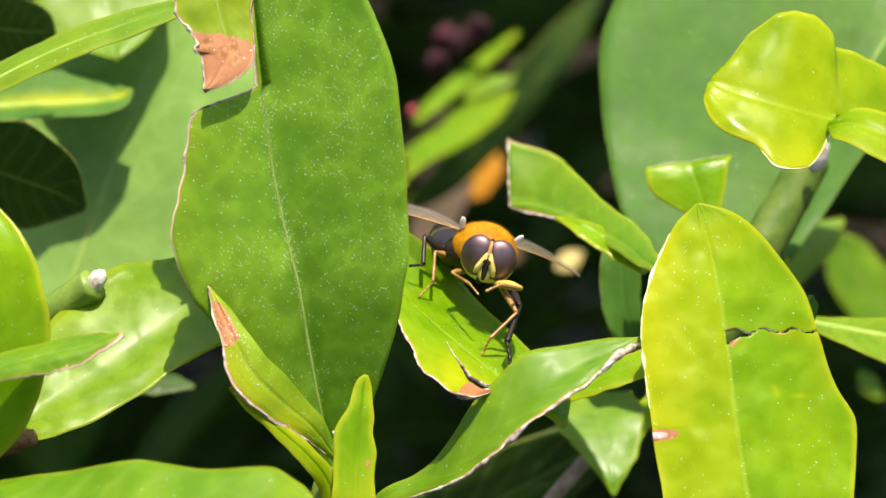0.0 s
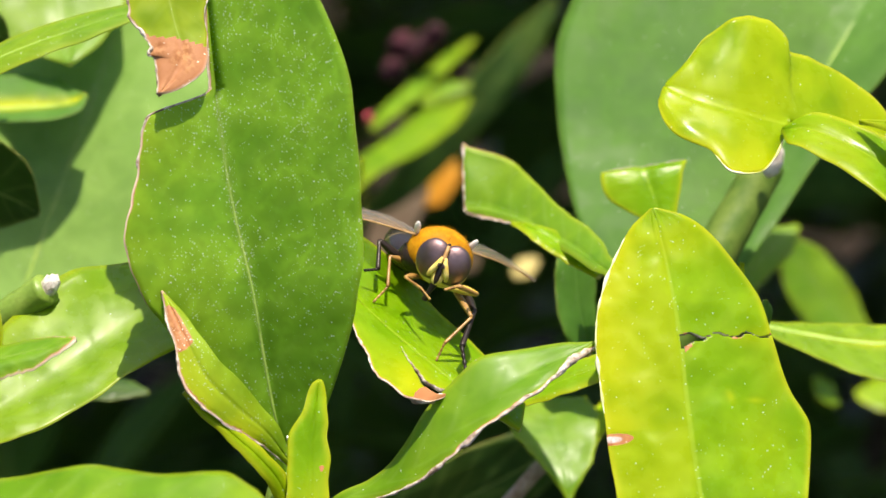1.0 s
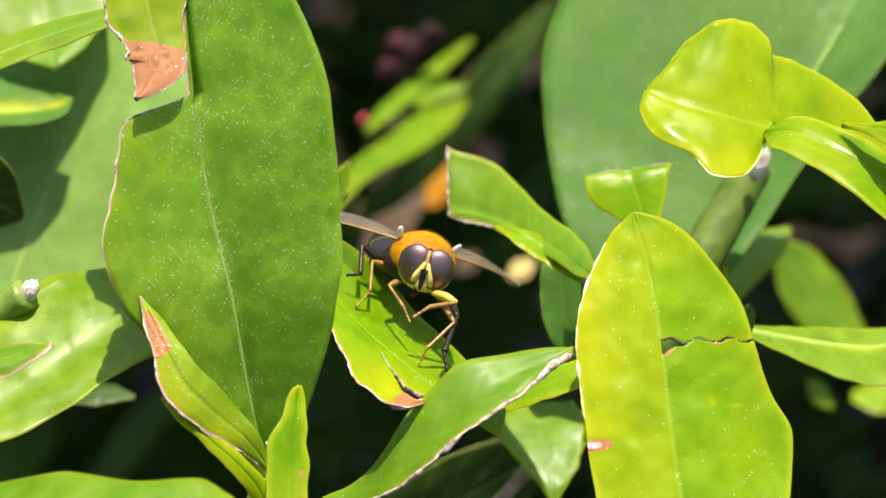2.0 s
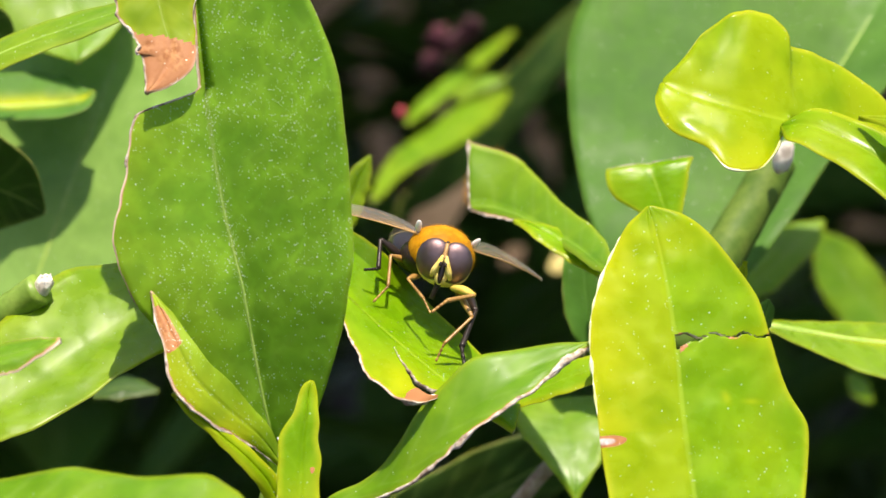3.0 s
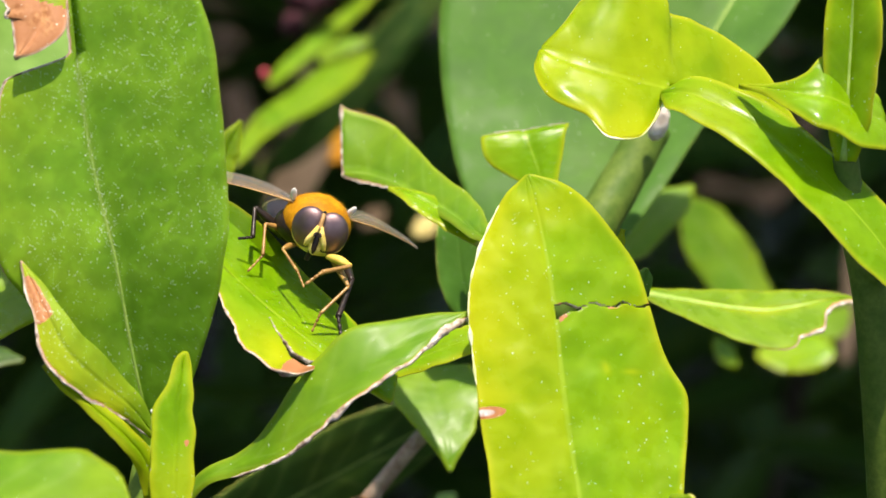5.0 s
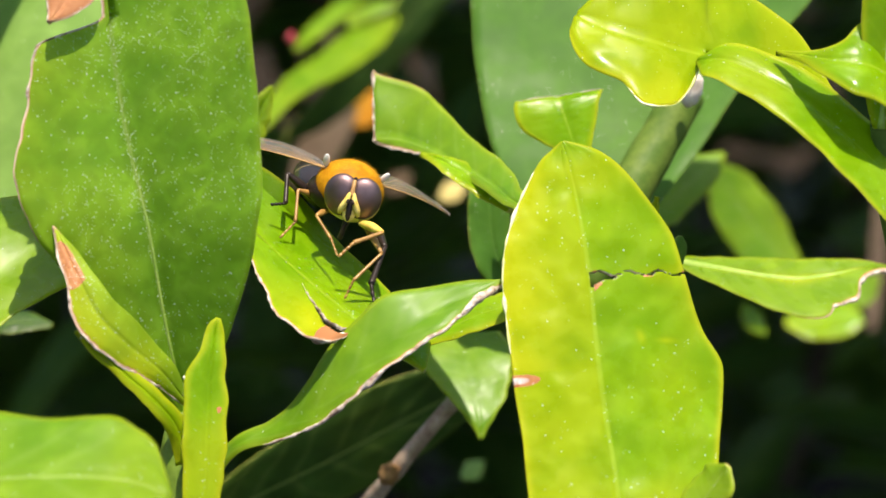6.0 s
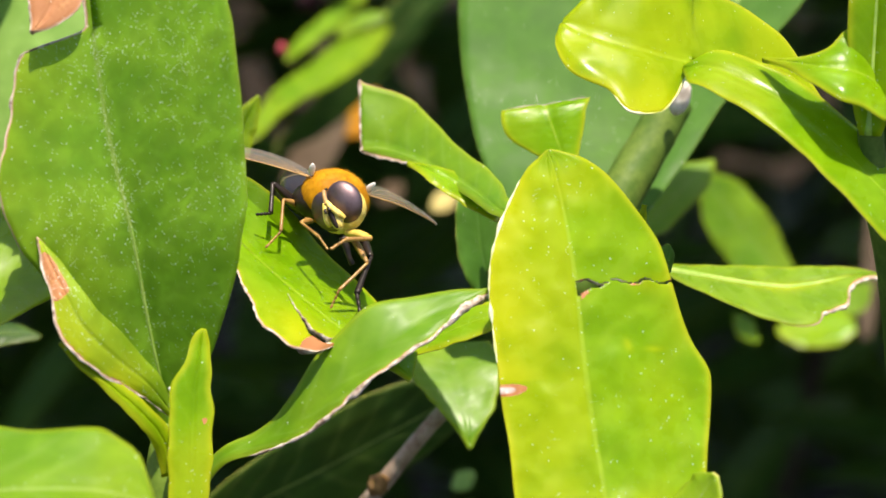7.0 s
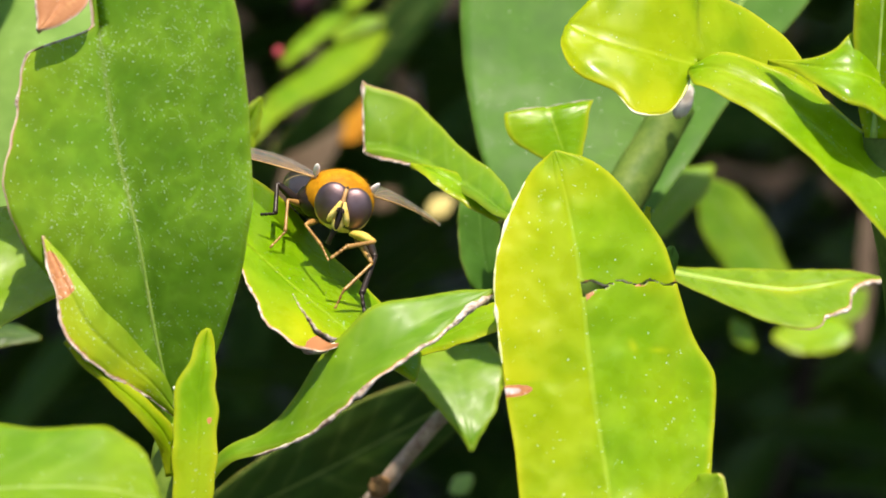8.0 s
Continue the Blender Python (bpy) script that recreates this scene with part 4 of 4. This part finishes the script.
def shoot_far_right():
    a = thing("shrub_shoot", (28.36, 50.86, -29.12), "distant sunlit leaves beside the thick stem", "plant shoot", "shrub shoots")
    leaf(a, [(24.04, 47.31, -22.77, 0.51, 0.51), (26.69, 49.64, -21.09, 1.84, 1.74), (29.62, 52.06, -19.14, 1.97, 1.76), (32.2, 54.23, -17.85, 0.32, 0.32)], (0.1, -0.5, 0.86), FRESH, "sunlit leaf behind the thick stem")
    leaf(a, [(45.8, 82.03, -40.96, 0.92, 0.92), (42.37, 81.7, -37.72, 3.77, 3.62), (38.71, 81.9, -33.2, 3.58, 3.44), (35.93, 81.93, -28.99, 0.68, 0.68)], (-0.1, -0.5, 0.86), FRESH, "broad sunlit leaf hanging down behind")
    leaf(a, [(39.77, 81.14, -43.97, 0.4, 0.4), (40.79, 80.56, -45.28, 1.21, 1.21), (42.04, 79.95, -46.65, 0.34, 0.34)], (0, -0.5, 0.86), FRESH)
    leaf(a, [(45.32, 86.67, -48.3, 0.64, 0.64), (47.38, 86.57, -48.27, 2.06, 2.22), (50.62, 86.53, -47.95, 3.15, 2.68), (53.39, 86.5, -47.64, 0.63, 1.1)], (0, -0.4, 0.91), YOUNG, "bright yellow-green leaf low behind")
    leaf(a, [(52.54, 94.23, -50, 0.53, 0.53), (54.98, 94.79, -48.28, 1.7, 1.7), (56.81, 95.38, -46.56, 0.38, 0.38)], (0, -0.5, 0.86), FRESH)
    # its shade is in the dark brown it is given
    leaf(a, [(66.98, 138.49, -72.27, 0.73, 0.73), (68.31, 143.63, -68.19, 1.18, 1.18), (69.67, 149.37, -62.64, 1.19, 1.19), (70.88, 154.89, -57.64, 0.6, 0.6)], (0, -0.9, 0.4), SHADED_BROWN, "faded brown leaf hanging in the shade")
    return a


for build in (shoot_tall, shoot_dry_tip, shoot_fly, shoot_twisted, shoot_front_right, shoot_right, shoot_cupped, shoot_cut_stem, shoot_left_cut, shoot_left,
              shoot_upper_left, shoot_back_left, shoot_back_right, shoot_bottom_left, shoot_far, shoot_far_right):
    build()


# ---- the rest of the shrub: foliage behind in shade, and an unseen canopy added above ----
def thicket(name, count, centre, spread, heights, size, mat, label, tilt, seed):
    rng = random.Random(seed)
    verts, faces, info = [], [], []
    for _ in range(count):
        away, turn = math.sqrt(rng.random()), rng.uniform(0, 2 * math.pi)
        away *= 1 + 0.12 * noise.noise((math.cos(turn) * 2, math.sin(turn) * 2, seed))
        low, top, edge = heights
        top = edge + (top - edge) * max(0.0, 1 - away * away)
        c = Vector((centre[0] + spread[0] * away * math.cos(turn), centre[1] + spread[1] * away * math.sin(turn), rng.uniform(min(low, top - 10), top)))
        length, width = rng.uniform(*size), rng.uniform(0.3, 0.42)
        rot = Euler((radians(rng.gauss(tilt, 28)), radians(rng.gauss(0, 25)), rng.uniform(0, 6.28))).to_matrix()
        bend = rng.uniform(-0.3, 0.3)
        first = len(verts)
        for i in range(7):
            s = i / 6
            w = width * length * math.sin(math.pi * min(1, s * 0.96 + 0.04)) ** 0.75
            for k in (-1, -0.5, 0, 0.5, 1):
                p = Vector((k * w * 0.5 * 1.2, (s - 0.5) * length, bend * length * (s - 0.5) ** 2 + abs(k) * w * 0.18))
                verts.append((c + rot @ p) * MM)
                info.append((s, k, (1 - abs(k)) * w))
        for i in range(6):
            for k in range(4):
                a = first + i * 5 + k
                faces.append((a, a + 1, a + 6, a + 5))
    me = bpy.data.meshes.new(name)
    me.from_pydata(verts, [], faces)
    me.polygons.foreach_set("use_smooth", [True] * len(faces))
    me.attributes.new("leaf", "FLOAT_VECTOR", "POINT").data.foreach_set("vector", np.array(info, "f").ravel())
    me.materials.append(mat)
    tagged(new(name, me), label, "foliage", kind="stuff")


# besides the cast shade, the SHADE colour itself is darkened
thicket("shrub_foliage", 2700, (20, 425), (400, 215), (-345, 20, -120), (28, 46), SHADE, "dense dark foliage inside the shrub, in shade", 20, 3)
# out of view; added only to block the sun from the foliage behind
thicket("unseen_shade_canopy", 8200, (20, 545), (540, 365), (22, 175, 40), (32, 52), SHADE, "unseen leaves above, added to keep the sun off the foliage behind", 5, 4)
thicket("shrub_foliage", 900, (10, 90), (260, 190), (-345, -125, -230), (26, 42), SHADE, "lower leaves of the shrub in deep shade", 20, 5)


# ---- woody stems below ----
def branches():
    a = thing("woody_shrub", (20, 160, -362), "brown woody stems rising from the soil under the shoots", "shrub")
    for i, end in enumerate(((-12.76, -10.9, -29.96), (-8.11, -4.47, -35.72), (37.23, -10.42, -30.48), (15.13, -22.84, -19.33), (-39.42, -25.08, -11.59), (-210, 560, 60), (220, 600, 70), (20, 640, 80))):
        e = Vector(end)
        foot = Vector((20 + 26 * math.cos(i * 2.4), 160 + 22 * math.sin(i * 2.4), -366))
        way = [e, e.lerp(foot, 0.35) + Vector((0, 0, -35)), e.lerp(foot, 0.75) + Vector((4, 6, -20)), foot]
        part("stem", tube(way, [1.5, 2.4, 3.4, 4.6], a.location / MM, 10, rough=0.2, seed=i), SHADED_BROWN, a)


branches()


# ---- the hoverfly ----
def eye_material():
    m, t, p = material("compound_eye")
    cells = node(t, "ShaderNodeTexVoronoi", Scale=16000.0)
    co = t.nodes.new("ShaderNodeTexCoord")
    t.links.new(co.outputs["Object"], cells.inputs["Vector"])
    col = mixed(t, steps(t, grain(t, 700, 3), 0.35, 0.7), (0.15, 0.105, 0.11), (0.22, 0.155, 0.16))
    t.links.new(col, p.inputs["Base Color"])
    p.inputs["Roughness"].default_value = 0.48
    p.inputs["Metallic"].default_value = 1.0
    n = node(t, "ShaderNodeBump", Strength=0.25, Distance=0.00003)
    t.links.new(cells.outputs["Distance"], n.inputs["Height"])
    t.links.new(n.outputs[0], p.inputs["Normal"])
    return m


def wing_material():
    m, t, p = material("wing_membrane")
    t.links.new(mixed(t, grain(t, 900, 3), (0.20, 0.18, 0.16), (0.42, 0.40, 0.37)), p.inputs["Base Color"])
    p.inputs["Roughness"].default_value = 0.22
    p.inputs["Specular IOR Level"].default_value = 0.7
    clear = node(t, "ShaderNodeBsdfTransparent", Color=(0.84, 0.81, 0.76, 1))
    mix = t.nodes.new("ShaderNodeMixShader")
    mix.inputs[0].default_value = 0.30
    t.links.new(clear.outputs[0], mix.inputs[1])
    t.links.new(p.outputs[0], mix.inputs[2])
    t.links.new(mix.outputs[0], t.nodes["Material Output"].inputs[0])
    return m


def abdomen_material():
    m, t, p = material("banded_abdomen")
    co = t.nodes.new("ShaderNodeTexCoord")
    sep = t.nodes.new("ShaderNodeSeparateXYZ")
    t.links.new(co.outputs["Object"], sep.inputs[0])
    wave = sums(t, "FRACT", sums(t, "MULTIPLY", sep.outputs[1], 430.0))
    band = sums(t, "GREATER_THAN", sums(t, "ADD", wave, sums(t, "MULTIPLY", grain(t, 900), 0.1)), 0.95)
    t.links.new(mixed(t, band, (0.02, 0.015, 0.012), (0.10, 0.075, 0.035)), p.inputs["Base Color"])
    p.inputs["Roughness"].default_value = 0.25
    return m


EYE, WING, BANDS = eye_material(), wing_material(), abdomen_material()
THORAX = plain("orange_cuticle", (0.34, 0.145, 0.002), (0.50, 0.24, 0.005), 0.6, 900, 0.12, 0.4)
HAIR = plain("golden_hair", (0.46, 0.23, 0.008), (0.60, 0.33, 0.02), 0.6, 900, 0.15)
FACE = plain("yellow_face", (0.62, 0.45, 0.06), (0.82, 0.66, 0.20), 0.5, 2500, 0.4, 0.5)
FRONS = plain("brown_frons", (0.30, 0.16, 0.05), (0.45, 0.28, 0.10), 0.5, 2500)
BLACK = plain("black_cuticle", (0.008, 0.006, 0.005), (0.025, 0.015, 0.010), 0.42, 1200, 0.3)
LEG = plain("amber_leg", (0.20, 0.10, 0.02), (0.38, 0.22, 0.06), 0.4, 1500, 0.5)
YELLOW = plain("yellow_leg", (0.48, 0.33, 0.03), (0.66, 0.50, 0.10), 0.5, 1800)
FLAP = plain("pale_flap", (0.68, 0.66, 0.62), (0.85, 0.82, 0.78), 0.4, 900)


def limb(name, joints, radii, mat, parent, label=""):
    """A leg segment that starts at joints[0], in the parent's mm; its own origin lies there."""
    ob = part(name, tube(joints, radii, joints[0], 8), mat, parent, label)
    ob.location = Vector(joints[0]) * MM
    return ob


def fly_leg(fly, name, hip, knee, heel, toe, mat, shin_mat, thick):
    """Thigh with the shin and the foot below it; the foot ends in two claws."""
    hip, knee, heel, toe = (Vector(p) for p in (hip, knee, heel, toe))
    mid = (hip + knee) / 2 + Vector((0, 0, 0.06))
    thigh = limb(name, [hip, mid, knee], [thick * 0.75, thick * 1.15, thick * 0.6], mat, fly)
    bm = tube([Vector((0, 0, 0)), (heel - knee) * 0.5, heel - knee], [thick * 0.5, thick * 0.55, thick * 0.62], (0, 0, 0), 8)
    a, b = heel - knee, toe - knee
    for i in range(4):
        p, q = a.lerp(b, i / 4), a.lerp(b, (i + 0.92) / 4)
        piece = tube([p, (p + q) / 2, q], [thick * 0.34, thick * 0.44, thick * 0.3], (0, 0, 0), 6)
        me = bpy.data.meshes.new("piece")
        piece.to_mesh(me)
        piece.free()
        bm.from_mesh(me)
        bpy.data.meshes.remove(me)
    shin = part("shin_and_foot", bm, shin_mat, thigh)
    shin.location = (knee - hip) * MM
    return thigh, shin


def wing(fly, sign):
    root, lead, chord = Vector((sign * 1.75, 1.7, 0.85)), Vector((sign * 7.0, 5.4, -1.7)), Vector((-sign * 0.3, 2.3, 0.12))
    verts, faces, n, k = [], [], 22, 7
    def at(s, c):
        width = (0.30 + 0.95 * math.sin(math.pi * s ** 0.75) ** 0.8) * (1 if s < 0.9 else max(0.0, (1 - s) / 0.1) ** 0.5)
        bow = Vector((0, 0, 0.30 * math.sin(math.pi * s) + 0.10 * math.sin(c * 9) * s))
        return root + lead * s + Vector((0, -0.45, 0)) * math.sin(math.pi * s) + chord * c * width + bow
    for i in range(n + 1):
        for j in range(k + 1):
            verts.append(at(i / n, j / k) * MM)
    for i in range(n):
        for j in range(k):
            a = i * (k + 1) + j
            faces.append((a, a + 1, a + k + 2, a + k + 1))
    me = bpy.data.meshes.new("wing")
    me.from_pydata(verts, [], faces)
    me.polygons.foreach_set("use_smooth", [True] * len(faces))
    w = part("wing", me, WING, fly, "clear brownish membrane wing held out sideways")
    for c, r, end in ((0.0, 0.045, 0.97), (0.1, 0.02, 0.95), (0.3, 0.018, 0.9), (0.55, 0.015, 0.8), (0.8, 0.012, 0.65)):
        part("vein", tube([at(end * q / 6, c * min(1, 0.2 + q / 4)) for q in range(7)], [r * 1.3, r, r * 0.6], (0, 0, 0), 6), FRONS, w)
    flap = blob((sign * 2.0, 1.75, 1.35), (0.22, 0.12, 0.52), (20, sign * 18, 0), 12, 8)
    part("wing_flap", flap, FLAP, fly, "small whitish flap at the wing root")


def hoverfly():
    f = new("hoverfly")
    f.empty_display_size = 0.002
    f.matrix_world = pose(-0.00099, -0.00274, -0.00029, -4, 21, 8)
    tagged(f, "orange hoverfly with dark eyes perched on a green leaf", "hoverfly")
    part("thorax", blob((0.12, 1.9, -0.05), (2.28, 1.9, 1.92), seg=36, rings=24, shape=lambda v: 1 + 0.03 * noise.noise(v * 2.5)), THORAX, f, "domed orange-brown thorax with golden hairs")
    part("thorax_side", blob((-0.45, 2.4, -0.7), (1.95, 1.9, 1.25), seg=24, rings=16), BLACK, f, "dark underside of the thorax")
    part("scutellum", blob((0, 4.0, 0.72), (1.1, 0.75, 0.5), (-20, 0, 0), seg=20, rings=12), THORAX, f)
    part("abdomen", blob((-0.5, 6.6, -1.35), (1.9, 3.5, 1.15), (6, 0, 0), 30, 24), BANDS, f, "black abdomen with pale bands")
    rng = random.Random(11)
    bm = bmesh.new()
    for _ in range(2600):
        u, a = rng.uniform(-0.25, 1), rng.uniform(0, 2 * math.pi)
        d = Vector((math.cos(a) * math.sqrt(1 - u * u), math.sin(a) * math.sqrt(1 - u * u), u))
        p = Vector((0.12, 1.9, -0.05)) + Vector((d.x * 2.26, d.y * 1.88, d.z * 1.90))
        tip = p + (d + Vector([rng.gauss(0, 0.35) for _ in range(3)])) * rng.uniform(0.08, 0.18)
        s = d.cross(Vector((rng.random(), rng.random(), 0.3))).normalized() * 0.008
        bm.faces.new([bm.verts.new(q * MM) for q in (p - s, p + s, tip)])
    part("thorax_hair", bm, HAIR, f, "fine golden hairs")
    wing(f, 1)
    wing(f, -1)
    # head
    head = part("head", blob((0, 0.24, -0.32), (1.80, 0.78, 1.42), seg=30, rings=20), FACE, f, "yellow head with huge dark eyes")
    for sign in (1, -1):
        part("eye", blob((sign * 0.66, -0.14, 0.06), (1.19, 0.70, 1.38), (0, sign * 4, sign * 8), 34, 24), EYE, head, "large glossy dark brown eye")
        cheek = tube([(sign * 0.10, -1.12, 0.58), (sign * 0.25, -1.24, 0.12), (sign * 0.47, -1.18, -0.42), (sign * 0.62, -1.0, -0.88)], [0.12, 0.19, 0.21, 0.13], (0, 0, 0), 10)
        part("face_ridge", cheek, FACE, head, "pale yellow ridge of the face")
        antenna = tube([(sign * 0.12, -1.12, 0.22), (sign * 0.16, -1.36, 0.14), (sign * 0.17, -1.44, -0.06)], [0.07, 0.10, 0.11], (0, 0, 0), 8)
        part("antenna", antenna, BLACK, head, "short dark antenna")
    part("frons", tube([(0, -0.62, 1.28), (0, -0.98, 0.85), (0, -1.12, 0.40)], [0.14, 0.14, 0.20], (0, 0, 0), 10), FRONS, head, "brown strip between the eyes")
    part("face", blob((0, -0.92, -0.62), (0.46, 0.42, 0.78), (-12, 0, 0), 18, 12), FACE, head)
    part("face_stripe", blob((0, -1.22, -0.48), (0.21, 0.20, 0.78), (-10, 0, 0), 14, 10), BLACK, head, "black stripe down the face")
    part("ocelli", blob((0, -0.30, 1.34), (0.12, 0.12, 0.09), seg=10, rings=6), BLACK, head)
    snout = part("proboscis", tube([(0, -0.95, -1.0), (-0.05, -1.05, -1.6), (-0.2, -1.1, -2.3), (-0.28, -1.0, -2.75)], [0.28, 0.24, 0.17, 0.2], (0, 0, 0), 10), BLACK, head, "black extended mouthpart")
    # legs, hip to toe
    fl = {}
    fl["front_r"] = fly_leg(f, "front_leg", (-1.05, 0.79, -1.62), (-1.95, -0.42, -1.84), (-0.97, -2.08, -2.67), (-0.43, -2.9, -3.42), LEG, LEG, 0.19)
    fl["front_l"] = fly_leg(f, "front_leg", (0.93, -0.54, -1.38), (2.03, -2.35, -1.17), (0.23, -3.13, -2.07), (-0.57, -3.49, -3.11), YELLOW, LEG, 0.27)
    fly_leg(f, "middle_leg", (-1.32, 2.65, -1.4), (-3.07, 1.78, -1.08), (-2.87, 0.31, -2.77), (-3.56, -0.12, -3.97), LEG, LEG, 0.2)
    fly_leg(f, "middle_leg", (1.3, 0.21, -1.5), (2.33, -2.68, -2.35), (0.91, -3.78, -4.29), (0.76, -3.94, -5.55), LEG, LEG, 0.2)
    fly_leg(f, "hind_leg", (-1.66, 2.71, -1.53), (-3.89, 2.65, -0.44), (-3.72, 1.05, -1.99), (-4.65, 0.87, -2.31), BLACK, BLACK, 0.27)
    fly_leg(f, "hind_leg", (2.28, 1.62, -1.85), (2.67, -1.68, -2.14), (1.92, -4.33, -4.02), (2.37, -5.75, -5.2), BLACK, BLACK, 0.33)
    return f, head, snout, fl


FLY, HEAD, SNOUT, LEGS = hoverfly()


# ---- what moves ----
def motions():
    # stand of the fly: seconds, then millimetres that it has shifted sideways
    walk(FLY, [(t, pose(-0.00099 + 0.001 * k, -0.00274, -0.00029, -4, 21, 8)) for t, k in ((0, -0.46), (1.0, -0.44), (1.6, -0.42), (2.7, -0.08), (3.2, -0.05), (8, -0.1))])
    # head: seconds, then degrees down, leaning and turned
    turns = [(0, 3, -6, -8), (0.6, 3, -7, -8), (1.0, 2, 0, -10), (1.5, 4, -7, -6), (2.2, 2, -4, -8), (2.8, -2, -8, -6), (3.5, 2, -8, -8), (4.5, 2, -4, -9), (5.2, 4, -4, -8),
             (5.8, 4, -8, -9), (6.05, 6, -10, -9), (6.2, 24, -8, -6), (6.35, 34, -10, -4), (6.5, 38, -14, -10), (6.7, 36, -12, -6), (6.8, 30, -6, -6), (6.9, 18, -18, -14), (7.0, 12, -50, -38), (7.1, 4, -8, -10),
             (7.4, 3, -10, -8), (8, 2, -6, -10)]
    walk(HEAD, [(t, pose(0, 0, -0.00022 * max(0, a) / 36, a, b, c - 8)) for t, a, b, c in turns])
    # mouthpart: how far it is drawn in, mm
    reach = [(0, 1.1), (0.2, 1.0), (0.4, 0.3), (0.9, 0.0), (1.2, 0.8), (1.7, 0.9), (2.4, 0.4), (2.8, -0.1), (3.0, 0.4), (3.5, 0.1), (4.0, 0.9), (4.2, 0.7), (4.7, 0.9), (5.3, 0.7), (5.8, 0.3), (6.0, 0.2), (6.4, 0.4), (6.7, 0.0),
             (6.9, 0.0), (7.0, -0.9), (7.1, -0.3), (7.2, 0.3), (7.6, 0.9), (8, 0.4)]
    walk(SNOUT, [(t, pose(0, 0.0004 * k, 0.001 * k)) for t, k in reach])
    # front legs: swing of the thigh (up, in) and of the shin
    rubs = [(0, 18, 20), (0.15, 10, 10), (0.3, 0, 0), (0.5, -2, 3), (0.7, 3, -4), (0.85, -4, 6), (1.0, 14, 34), (1.15, 4, 10), (1.25, -3, 2), (1.35, 8, 26), (1.5, 0, 8), (1.7, 6, 20), (2.2, 0, 0), (2.6, 20, -10),
            (2.8, 34, -24), (2.9, 28, -18), (3.0, 8, 4), (3.1, -4, 0), (3.2, -6, -3), (3.3, 10, 8), (3.4, 0, 2), (3.5, 0, 0), (3.7, -4, 0), (3.85, 4, -3), (4.0, 14, 18), (4.2, -6, 2), (4.4, -2, 0), (4.6, 12, 24), (4.7, 8, 18),
            (5.2, 2, 4), (5.8, -3, 2), (6.0, 3, -5), (6.2, 24, -8), (6.4, 34, -16), (6.6, 20, -20), (6.8, 40, -12), (7.0, 16, 10), (7.15, 4, 0), (7.3, -3, 6), (7.45, 8, 26), (7.6, 10, 32), (7.8, 4, 14), (8, 6, 6)]
    for key, sign in (("front_r", -1), ("front_l", 1)):
        thigh, shin = LEGS[key]
        hip, knee = thigh.location.copy(), shin.location.copy()
        walk(thigh, [(t, Matrix.Translation(hip) @ pose(0, 0, 0, -a * 0.6, 0, sign * b * 0.3)) for t, a, b in rubs])
        walk(shin, [(t, Matrix.Translation(knee) @ pose(0, 0, 0, -a * 0.7, sign * b * (0.9 if sign > 0 else 0.5), 0)) for t, a, b in rubs])


motions()
